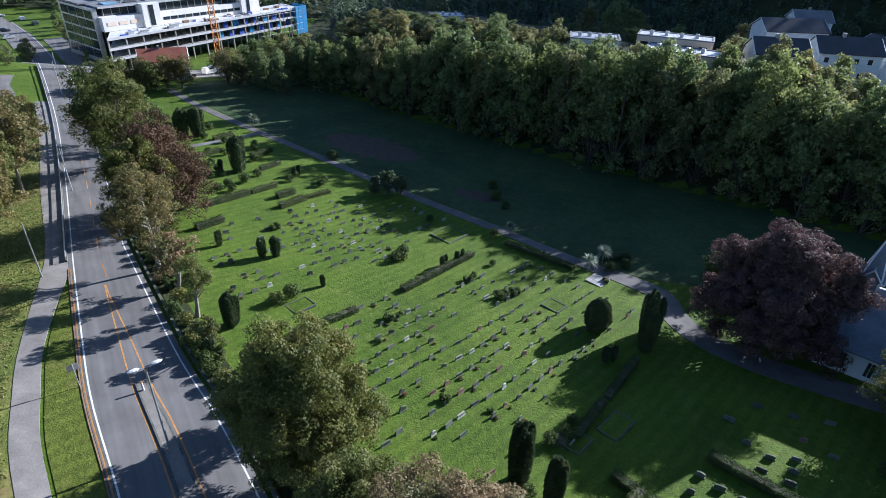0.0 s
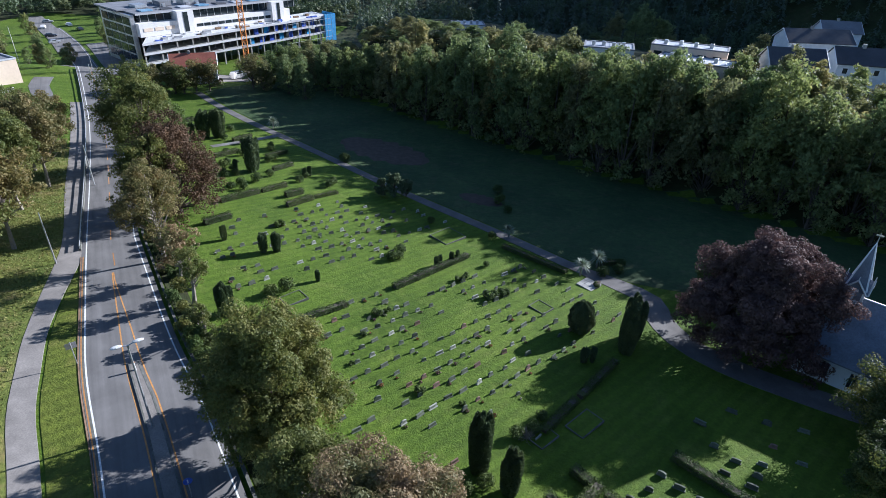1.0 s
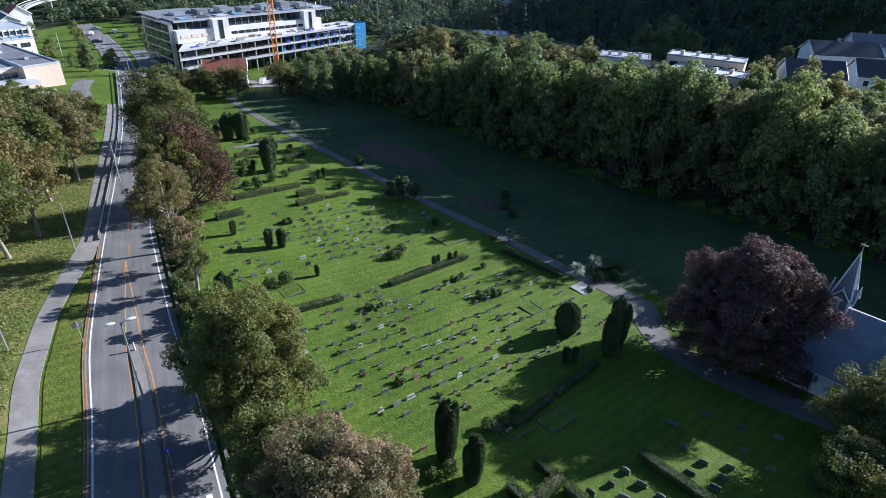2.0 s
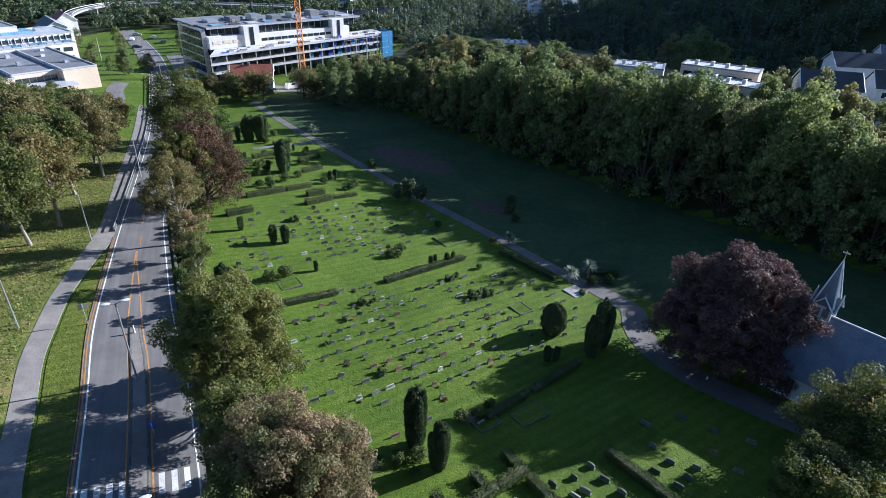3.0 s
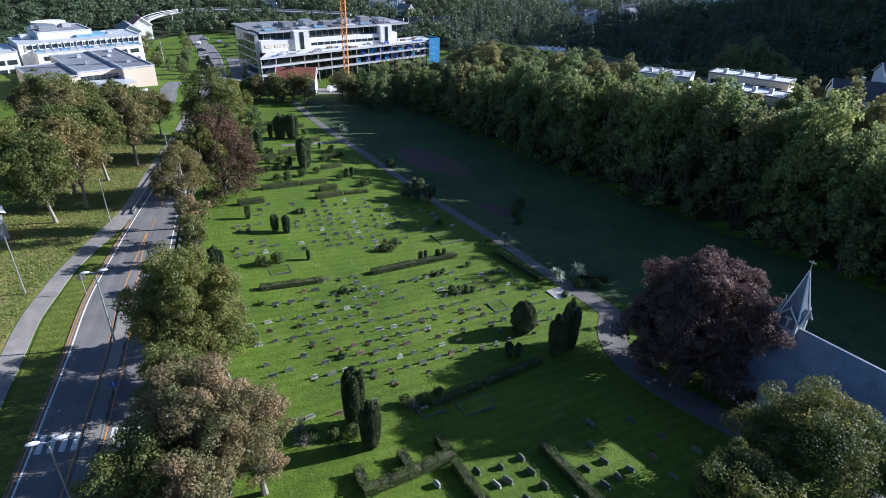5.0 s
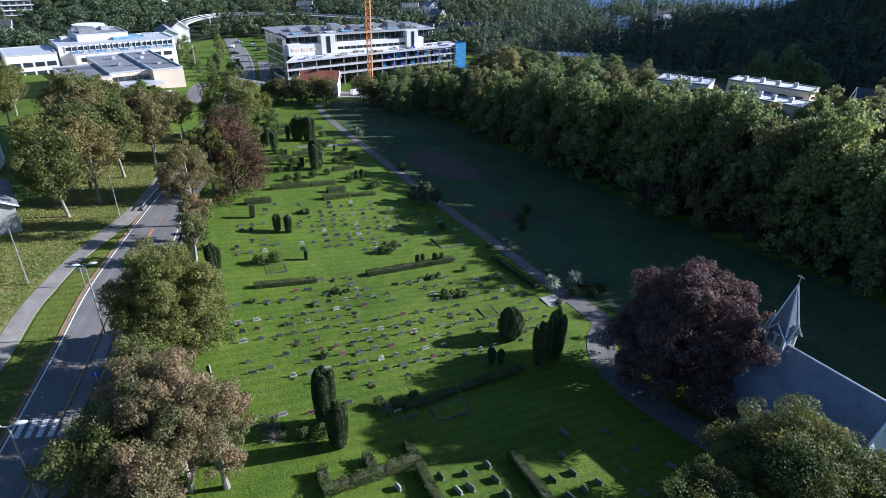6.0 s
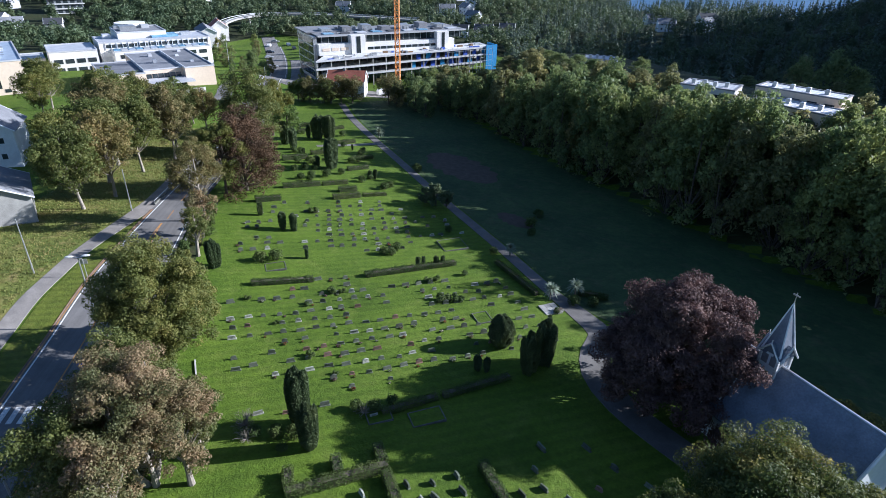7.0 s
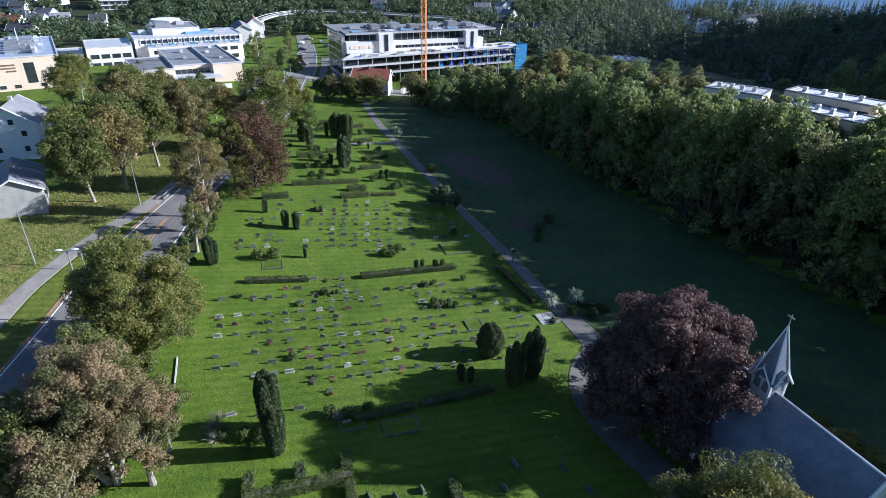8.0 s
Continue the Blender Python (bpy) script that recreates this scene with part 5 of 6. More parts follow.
for i in range(26):
    x, y = 5 + 30 * rh.random(), 3 + 16 * rh.random()
    part("duct", boxed(x, x + 0.7 + 4.5 * rh.random(), y, y + 0.6 + 1.2 * rh.random(), 9.3, 9.9 + 1.5 * rh.random(), 0.04), (STEEL, ROOF_METAL)[i % 2], hall)
for i in range(8):
    part("roof_rail", tube(bmesh.new(), (4 + 3.6 * i, 4, 10.8), (4 + 3.6 * i, 18, 10.8), 0.09, 0.09, 4), STEEL, hall)
for i in range(3):
    part("wall_sign", boxed(-0.08, -0.02, 12.0, 17.0 - 1.2 * i, 6.9 - 0.9 * i, 7.35 - 0.9 * i), SOIL_DRY, hall, "unreadable lettering on the wall")
for i in range(3):
    part("mast", tube(bmesh.new(), (20 + 3 * i, 10, 9.2), (20 + 3 * i, 10, 15.0), 0.12, 0.08), STEEL, hall)

# ---- the office building being extended: finished white block behind, open concrete frame in front ----
site = frame_at("office_building", -106.7, 196.9, -9.5, math.degrees(math.atan2(0.8, 0.6)), "white office block with an open concrete frame under construction", "office")
site.matrix_world = site.matrix_world @ Matrix.Scale(0.92, 4)
for lvl, zz in enumerate((3.0, 6.4, 9.7)):
    part("floor_slab", prism(bmesh.new(), [(-4, -9), (87, 0), (87, 14), (3, 3)], zz - 0.45, zz), CONCRETE if lvl < 2 else WHITE_LINE, site)
    part("slab_edge", prism(bmesh.new(), [(-4, -9.1), (87, -0.1), (87, -0.02), (-4, -9.02)], zz - 0.5, zz + 0.25), ROOF_METAL, site)
for i in range(15):
    for dy in (-8.4 + 0.606 * i, 1.0, 7.0):
        if dy < 0.5 or i > 0:
            x = -3.6 + 6.42 * i
            part("column", boxed(x, x + 0.42, dy, dy + 0.42, -3.0, 9.3), CONCRETE, site)
part("core_wall", boxed(3, 84, 12.2, 12.6, -1, 9.3), ROOF_DARK, site)
for i in range(9):
    part("partition", boxed(6 + 9 * i, 6.3 + 9 * i, 6, 12, -1, 9.2), ROOF_GREY, site)
part("blue_netting", boxed(82.5, 88.2, -1.2, -0.9, -1, 10.6), BLUE_NET, site, "bright blue scaffold netting")
part("blue_netting", boxed(88.2, 88.5, -1.2, 8.0, -1, 10.6), BLUE_NET, site, "bright blue scaffold netting")
part("hoist", tube(bmesh.new(), (47, -1.5, 0.5), (53, -1.5, 9.0), 0.5, 0.4, 6), BLUE_PAINT, site, "slanting blue hoist arm")
# white block
part("upper_wall", boxed(1.0, 16.0, 2.4, 30, 9.8, 14.4), WHITE_WALL, site)
part("upper_wall", boxed(19.0, 67.0, 3.2, 30, 9.8, 14.0), WHITE_WALL, site)
part("tower", boxed(15.5, 22.0, 1.6, 10, 9.8, 17.6), WHITE_WALL, site)
part("tower_glass", boxed(17.8, 19.6, 1.5, 1.58, 10.2, 17.2), GLASS, site)
part("tower", boxed(57.5, 63.5, 2.2, 10, 9.8, 17.4), WHITE_WALL, site)
part("tower_glass", boxed(60.0, 61.4, 2.1, 2.18, 10.2, 17.0), GLASS, site)
for i in range(11):
    part("window_band", boxed(23.5 + 3.1 * i, 26.1 + 3.1 * i, 3.08, 3.18, 11.2, 12.3), GLASS, site)
for i in range(3):
    part("window_band", boxed(2.5 + 4.2 * i, 5.8 + 4.2 * i, 2.28, 2.38, 11.6, 12.8), CREAM_WALL, site)
part("glass_storey", boxed(3, 72, 6, 28, 14.2, 17.2), GLASS, site, "set-back glazed top storey")
for i in range(24):
    part("mullion", boxed(3.4 + 2.95 * i, 3.6 + 2.95 * i, 5.86, 5.98, 14.2, 17.2), STEEL, site)
part("roof", boxed(1.5, 74, 4.6, 30, 17.2, 17.7), ROOF_GREY, site)
part("roof_edge", boxed(1.4, 74.1, 4.5, 4.58, 17.1, 17.8), ROOF_METAL, site)
part("roof", boxed(-1, 20, 14, 34, 17.72, 18.2), ROOF_GREY, site)
for i in range(7):
    part("plant_box", boxed(6 + 9.5 * i, 10.5 + 9.5 * i, 14, 20, 17.7, 19.2 + 0.5 * (i % 3), 0.05), ROOF_GREY if i % 2 else STEEL, site)
for i in range(4):
    for lv in range(5):
        part("end_glazing", boxed(-0.6, -0.5, 6 + 6 * i, 11.4 + 6 * i, 0.5 + 3.3 * lv, 3.2 + 3.3 * lv), GLASS, site)
part("end_wall", boxed(-0.48, 1.0, 5, 31, -1, 17.2), STEEL, site)

rc = R(640)
for i in range(46):
    u, v = rc.uniform(2, 84), rc.uniform(0.0, 1.0)
    v = -8.0 + 9.0 * u / 87 + v * 7.0
    w, d, h = rc.uniform(0.6, 3.2), rc.uniform(0.5, 1.6), rc.uniform(0.2, 1.1)
    part("site_material", boxed(u, u + w, v, v + d, 9.72, 9.72 + h, 0.03), (WHITE_LINE, ROOF_GREY, BLUE_PAINT, STEEL, SOIL_DRY)[int(rc.integers(5))], site)
for i in range(16):
    u = 42 + 2.6 * i
    lv = (3.0, 6.4)[i % 2]
    part("formwork", boxed(u, u + 2.2, -3.6 + 0.1 * (u - 42) + 1.0, -3.5 + 0.1 * (u - 42) + 1.0, lv, lv + 2.4), BLUE_PAINT if i % 3 else BLUE_NET, site, "blue formwork panel")
for i in range(12):
    part("scaffold_pole", tube(bmesh.new(), (60 + 2.3 * i, -4.6 + 0.21 * i, -3), (60 + 2.3 * i, -4.6 + 0.21 * i, 10.6), 0.07, 0.07, 4), STEEL, site)
for i in range(4):
    part("scaffold_rail", tube(bmesh.new(), (60, -4.7, 1.2 + 2.6 * i), (85.5, -2.2, 1.2 + 2.6 * i), 0.06, 0.06, 4), STEEL, site)
for i in range(9):
    part("roof_light", boxed(5 + 7.6 * i, 9.5 + 7.6 * i, 7.5, 11.5, 17.7, 18.1, 0.05), (BLUE_GLASS, ROOF_DARK, ROOF_METAL)[i % 3], site)
for i in range(30):
    u, v = rc.uniform(4, 70), rc.uniform(8, 28)
    part("roof_vent", boxed(u, u + rc.uniform(0.5, 1.6), v, v + rc.uniform(0.5, 1.6), 17.7, 18.0 + rc.uniform(0.3, 1.3), 0.03), (STEEL, ROOF_GREY)[i % 2], site)

# lattice mast of the tower crane
crane = empty("tower_crane", pose(-72.9, 200.2, gz(-72.9, 200.2), 0, 0, 20), "orange lattice mast of a tower crane", "crane")
CH = 62
part("base", boxed(-1.6, 1.6, -1.6, 1.6, -0.5, 0.8, 0.05), CONCRETE, crane)
for sx in (-0.8, 0.8):
    for sy in (-0.8, 0.8):
        part("leg", tube(bmesh.new(), (sx, sy, 0.7), (sx, sy, CH), 0.13, 0.13, 4), CRANE_PAINT, crane)
diag = tube(bmesh.new(), (-0.8, -0.8, 0), (0.8, -0.8, 2.0), 0.07, 0.07, 4)
flat = tube(bmesh.new(), (-0.8, -0.8, 2.0), (0.8, -0.8, 2.0), 0.07, 0.07, 4)
brace_meshes = []
for bm in (diag, flat):
    me = bpy.data.meshes.new("brace")
    bm.to_mesh(me)
    bm.free()
    me.materials.append(CRANE_PAINT)
    brace_meshes.append(me)
for i in range(31):
    for j in range(4):
        for me in brace_meshes:
            br = new("brace", me)
            br.parent = crane
            br.matrix_local = pose(0, 0, 0.8 + 2 * i, 0, 0, 90 * j)

gable_house("red_roofed_house", -86.8, 176.0, -7.6, 24.0, 12.8, 3.8, 4.7, 7.4, WHITE_WALL, ROOF_RED, "white house with a red tiled roof", ((1.5, 1.0), (5.5, 1.0), (9.5, 1.0)), front_windows=((-1.6, 1.0), (0.6, 1.0), (-0.5, 4.6)))

# ---- houses and flat-roofed blocks above the wood ----
def flat_block(x, y, z, turn, ln, wd, h, wall, roof, label):
    root = frame_at("flat_roofed_block", x, y, z, turn, label, "building")
    flat_roofed(root, 0, ln, 0, wd, h, wall, roof, -6.0, 0.22, ROOF_GREY)
    for i in range(int(ln / 0.9)):
        part("roof_seam", boxed(0.5 + 0.9 * i, 0.56 + 0.9 * i, 0.4, wd - 0.4, h + 0.06, h + 0.12), ROOF_METAL, root)
    for i in range(4):
        part("vent", boxed(ln * (0.15 + 0.2 * i), ln * (0.15 + 0.2 * i) + 0.8, wd * (0.3 + 0.1 * (i % 2)), wd * (0.3 + 0.1 * (i % 2)) + 0.8, h, h + 1.0, 0.05), STEEL, root)
    for i in range(int(ln / 3.2)):
        part("window", boxed(0.8 + 3.2 * i, 2.6 + 3.2 * i, -0.1, -0.02, h - 2.6, h - 1.2), GLASS, root)
    return root


flat_block(45.5, 138.0, 4.7, -30, 15.5, 7.0, 8.3, CREAM_WALL, ROOF_METAL, "low block with a pale ribbed metal roof")
flat_block(46.0, 145.5, 5.0, -22, 16.5, 6.0, 9.4, CREAM_WALL, ROOF_METAL, "upper block with a pale metal roof and vents")
flat_block(31.0, 147.0, 3.9, -10, 11.5, 7.5, 9.0, WHITE_WALL, ROOF_METAL, "white block with a pale flat roof and pipes")
flat_block(-3.2, 198.0, -6.0, 8, 10.5, 8.0, 14.0, WHITE_WALL, ROOF_METAL, "pale block with a flat roof among the trees")
gable_house("white_house", 84.6, 141.5, 6.5, -8, 13.0, 4.2, 7.2, 9.8, WHITE_BOARD, ROOF_DARK, "white two-storey house with a dark tiled roof", ((1.2, 5.0), (4.0, 5.0), (7.4, 5.0), (10.2, 5.0), (1.2, 2.0), (5.0, 2.0), (9.0, 2.0)))
gable_house("white_house", 68.8, 137.5, 6.5, -5, 11.0, 4.0, 7.2, 9.8, WHITE_BOARD, ROOF_DARK, "pale house with a dark tiled roof", ((2.0, 4.6), (7.0, 4.6)))
gable_house("white_house", 89.0, 177.2, 3.5, 1, 17.0, 4.6, 8.2, 10.8, WHITE_BOARD, ROOF_DARK, "long pale house with a dark roof", ((2.0, 5.0), (5.0, 5.0), (9.0, 5.0), (13.0, 5.0)))
gable_house("white_house", 112.5, 206.0, 2.0, -7, 11.0, 4.6, 8.2, 10.8, WHITE_BOARD, ROOF_GREY, "pale house with a grey roof and chimney", ((2.0, 5.0), (6.0, 5.0)))
gable_house("white_house", 102.5, 150.0, 6.0, -80, 10.0, 4.0, 7.0, 9.6, WHITE_BOARD, ROOF_DARK, "pale house gable-on to the lane", ((2.0, 4.6), (6.0, 4.6)))

# ---- roadside fittings ----
def lamp_post(x, y, turn, height, arms):
    root = empty("street_lamp", pose(x, y, gz(x, y) + 0.1, 0, 0, turn), "tall grey street lamp with two pale lantern heads" if arms == 2 else "plain grey lamp column beside the footpath", "street lamp", "street lamps")
    part("column", tube(bmesh.new(), (0, 0, -0.3), (0, 0, height), 0.11, 0.07, 8), STEEL, root)
    for s in ((-1, 1) if arms == 2 else ()):
        arm = part("arm", tube(bmesh.new(), (0, 0, height - 0.05), (s * 0.5, 0, height + 0.12), 0.05, 0.04, 6), STEEL, root)
        bm = bmesh.new()
        bmesh.ops.create_uvsphere(bm, u_segments=10, v_segments=6, radius=0.5)
        for v in bm.verts:
            v.co = Vector((v.co.x * 0.95 + s * 0.85, v.co.y * 0.45, v.co.z * 0.25 + height + 0.15))
        part("lantern", bm, WHITE_LINE, arm, "pale oval lantern")
    part("door", boxed(-0.05, 0.05, -0.13, -0.1, 0.6, 1.1), STEEL, root)
    return root


lamp_post(-19.7, 37.4, 40, 9.6, 2)
lamp_post(-3.4, 17.8, 40, 9.8, 2)
for x, y, h in ((-37.2, 41.0, 8.0), (-46.6, 63.4, 7.5), (-59.5, 92.0, 7.5), (-96.5, 152.0, 8.5), (-100.5, 159.0, 8.5)):
    lamp_post(x, y, 0, h, 0)


# ---- road markings, island, kerbs ----
def stations(y0, y1):
    return np.where((ROAD_L[:, 1] >= y0) & (ROAD_L[:, 1] <= y1))[0]


isl = stations(8, 62)
yy = ROAD_L[:, 1]
isl_a = np.interp(yy, [8, 22, 38, 48, 58.5, 62], [3.5, 3.6, 3.6, 3.4, 3.05, 3.0])
isl_b = np.interp(yy, [8, 22, 38, 48, 58.5, 62], [5.6, 5.7, 5.5, 4.6, 3.25, 3.1])
road_strip("lane_line", isl_a - 0.07, isl_a + 0.07, YELLOW_LINE, "orange line beside the traffic island", isl)
road_strip("lane_line", isl_b - 0.07, isl_b + 0.07, YELLOW_LINE, "orange line beside the traffic island", isl)
far_line = stations(62, 185)
for k in range(0, len(far_line) - 3, 4):
    road_strip("centre_dash", road_width / 2 - 0.06, road_width / 2 + 0.06, YELLOW_LINE, "short faded orange centre dash", far_line[k:k + 3])
core = stations(10, 44)
island = tagged(ribbon("traffic_island", across_road(isl_a + 0.42)[core], across_road(isl_b - 0.42)[core], ASPHALT_OLD, 0.22, 0.3, 2), "raised worn asphalt traffic island with dark kerbs", "traffic island", kind="structure")
for e in (isl_a + 0.26, isl_b - 0.42):
    tagged(ribbon("kerb", across_road(e)[core], across_road(e + 0.16)[core], OLD_STONE, 0.235, 0.3, 1), "dark stone kerb of the island", "kerb", kind="structure")
# crossing bars on both carriageways
zeb = stations(20.3, 24.8)
for lo, hi in ((0.35, 3.2), (6.1, 9.0)):
    n = 4 if lo < 1 else 3
    for k in range(n):
        u = lo + k * (0.92 if lo < 1 else 1.0)
        road_strip("crossing_bar", u, u + 0.48, WHITE_LINE, "worn white bar of a pedestrian crossing", zeb)
# west kerb, grass strip, low wall where the footpath runs close to the road
kerb_near = stations(-60, 66)
road_strip("edge_line", -0.40, -0.28, YELLOW_LINE, "worn orange line outside the white edge line", kerb_near)
road_strip("road_joint", -0.27, -0.10, OLD_STONE, "dark seam between the edge lines", kerb_near, 0.103, "road seam")
tagged(ribbon("kerb", across_road(-0.66)[kerb_near], across_road(-0.54)[kerb_near], SOIL_DRY, 0.13, 0.4, 1), "worn brown edge between road and grass strip", "kerb", kind="structure")
low = stations(66, 175)
wallk = across_road(-0.80)[low], across_road(-0.58)[low]
tagged(ribbon("low_wall", *wallk, OLD_STONE, 0.42, 0.7, 1), "low dark stone wall between the road and the footpath", "wall", kind="structure")
lot = stations(166, 232)
tagged(ribbon("car_park", across_road(road_width + 2.2)[lot], across_road(road_width + 10.5)[lot], ASPHALT, 0.09, 0.3, 3), "grey asphalt parking beside the office block", "car park", kind="structure")
# steel guard rail on short posts on top of the wall
rail_line = across_road(-0.69)[low]
rail = empty("guard_rail", pose(0, 0, 0), "pale steel guard rail between road and footpath", "guard rail")
for a, b in zip(rail_line, rail_line[1:]):
    za, zb = gz(*a), gz(*b)
    part("rail", tube(bmesh.new(), (*a, za + 0.84), (*b, zb + 0.84), 0.09, 0.09, 4), STEEL, rail)
    part("post", tube(bmesh.new(), (*a, za + 0.3), (*a, za + 0.86), 0.05, 0.05, 4), STEEL, rail)
east = stations(-40, 72)
tagged(ribbon("low_wall", across_road(road_width + 1.0)[east], across_road(road_width + 1.3)[east], OLD_STONE, 0.3, 0.6, 1), "low dark stone wall along the scrub", "wall", kind="structure")
scrub_l, scrub_r = across_road(road_width + 1.5)[east], across_road(road_width + np.interp(yy, [-40, 20, 30, 50, 75], [6.5, 6.0, 4.2, 3.7, 3.4]))[east]
tagged(ribbon("scrub_strip", scrub_l, scrub_r, WOOD_FLOOR, 0.05, 0.2, 3), "dark overgrown strip between road and lawn", "verge", kind="structure")

strip = stations(-60, 64)
ft = resample(FOOT, np.linspace(0, 1, 400))
strip_w = np.array([min(9.0, max(0.0, np.min(np.hypot(*(ft - ROAD_L[j]).T)) - 2.1)) for j in strip])
tagged(ribbon("grass_strip", across_road(0)[strip] - ROAD_N[strip] * (0.66 + strip_w)[:, None], across_road(-0.66)[strip], VERGE_LAWN, 0.055, 0.2, 3), "mown yellow-green strip between footpath and road", "verge", kind="structure")
# tall grass on the rough verge
rg = R(430)
n = 40000
k_ = rg.integers(0, len(verge) - 1, n)
vd = beside(verge, 1.0) - verge
pts = verge[k_] + vd[k_] * rg.uniform(-10.5, 6.0, (n, 1)) + rg.uniform(-1.6, 1.6, (n, 2))
keepers = np.array([np.min(np.hypot(*(ft - q).T)) > 1.5 for q in pts])
pts = pts[keepers]
n = len(pts)
z_ = land(pts[:, 0], pts[:, 1])
base_ = np.concatenate([pts, z_[:, None] + 0.03], 1)
az = rg.uniform(0, 2 * math.pi, n)
sd = np.stack([np.cos(az), np.sin(az), np.zeros(n)], 1) * rg.uniform(0.05, 0.13, (n, 1))
tip_ = base_ + np.concatenate([rg.normal(size=(n, 2)) * 0.14, rg.uniform(0.1, 0.34, (n, 1))], 1)
tagged(quick_mesh("tall_grass", np.stack([base_ - sd, base_ + sd, tip_], 1).reshape(-1, 3), 3, LEAF_STRAW), "tufts of tall yellowing grass on the verge", "grass", kind="stuff")

# scrub along the strip
SCRUB = [make_bush("scrub_bush", 2.4, 1.5, lf, R(400 + i), 1200, 0.28) for i, lf in enumerate((LEAF_GREEN, LEAF_OLIVE, LEAF_HEDGE))]
rk = R(411)
k = 0
for j in np.repeat(east, 2):
    y = ROAD_L[j, 1]
    if y < 14 or y > 71 or rk.random() < 0.2:
        continue
    off = road_width[j] + rk.uniform(1.7, 4.8)
    x_, y_ = ROAD_L[j] + ROAD_N[j] * off
    m = pose(x_, y_, gz(x_, y_), 0, 0, rk.uniform(0, 360)) @ Matrix.Scale(rk.uniform(0.35, 0.85), 4)
    if k < 3:
        SCRUB[k].matrix_world = m
        t_ = SCRUB[k]
    else:
        t_ = clone(SCRUB[k % 3], m)
    tagged(t_, ("tangled green scrub bush beside the road", "yellowing scrub bush beside the road", "dark green scrub bush beside the road")[k % 3], "bush", "roadside scrub")
    k += 1


# ---- palm-like silvery shrubs along the path ----
def make_fan(h, r, seed):
    rnd = R(seed)
    root = new("silver_shrub")
    part("stem", tube(bmesh.new(), (0, 0, -0.2), (0.05, 0, h * 0.72), 0.13, 0.08, 7), BARK_PALE, root)
    quads = []
    for i in range(130):
        az, el = rnd.uniform(0, 2 * math.pi), rnd.uniform(-0.5, 1.35)
        d = np.array([math.cos(az) * math.cos(el), math.sin(az) * math.cos(el), math.sin(el)])
        side = unit(np.cross(d, (0, 0, 1.0)))
        ln, w = r * rnd.uniform(0.7, 1.1), 0.055 + 0.05 * rnd.random()
        c = np.array([0.05, 0, h * 0.72])
        m1, m2 = c + d * ln * 0.55, c + d * ln + np.array([0, 0, -0.22 * ln])
        quads += [c - side * w * 0.3, m1 - side * w, m1 + side * w, c + side * w * 0.3, m1 - side * w, m2, m2, m1 + side * w]
    quick_mesh("foliage", np.array(quads), 4, LEAF_SILVER, root)
    return root


for k, (x, y, h, r) in enumerate(((24.3, 76.2, 2.6, 1.5), (27.2, 79.2, 2.6, 1.6), (13.9, 87.6, 2.0, 1.3), (-43.0, 137.8, 2.2, 2.0))):
    plant(make_fan(h, r, 500 + k), x, y, "palm-like shrub with narrow silvery leaves", "shrub")
slab = empty("paved_slab", grid_pose(69.2, 31.2, 0, 0.02), "pale paved patch beside the path", "paving")
for i in range(3):
    for j in range(3):
        part("paver", boxed(0.86 * i, 0.86 * i + 0.83, 0.86 * j, 0.86 * j + 0.83, -0.2, 0.05 + 0.006 * ((i * 3 + j) % 3), 0.01), CONCRETE, slab)
planter = empty("planter", grid_pose(71.4, 31.6, 20, 0.05), "low dark planter with withered plants", "planter")
part("trough", boxed(-0.7, 0.7, -0.35, 0.35, -0.05, 0.4, 0.04), OLD_STONE, planter)
part("soil", boxed(-0.6, 0.6, -0.25, 0.25, 0.4, 0.43), SOIL, planter)
# side path and bare ground in the meadow
side = smooth_line([(-51, 120.5), (-45.6, 126.1), (-40.5, 131.8)], 2)
tagged(ribbon("path", beside(side, -0.9), beside(side, 0.9), ASPHALT, 0.052, 0.2, 2), "short asphalt side path between hedges", "path", kind="structure")
for cx, cy, rx, ry in ((-14.0, 129.0, 13.0, 6.5), (9.0, 104.0, 5.0, 2.4)):
    n = 16
    mid = np.array([(cx + rx * (2 * i / n - 1) * 0.8, cy - ry * 0.9 * (2 * i / n - 1)) for i in range(n + 1)])
    half = np.array([ry * math.sqrt(max(0.04, 1 - (2 * i / n - 1) ** 2)) * (1 + 0.15 * math.sin(i * 2.1)) for i in range(n + 1)])[:, None]
    nrm = unit(np.array([[ry * 0.9, rx * 0.8]]))
    tagged(ribbon("bare_ground", mid - nrm * half, mid + nrm * half, SOIL, 0.04, 0.2, 4), "patch of bare dug soil in the meadow", "ground", kind="structure")
edge = np.array([(-6.6 + 5.0 * i / 6, 39.3 - 4.4 * i / 6) for i in range(7)])
tagged(ribbon("kerb", beside(edge, -0.07), beside(edge, 0.07), CONCRETE, 0.16, 0.4, 1), "pale edging stone at the lawn's border", "kerb", kind="structure")

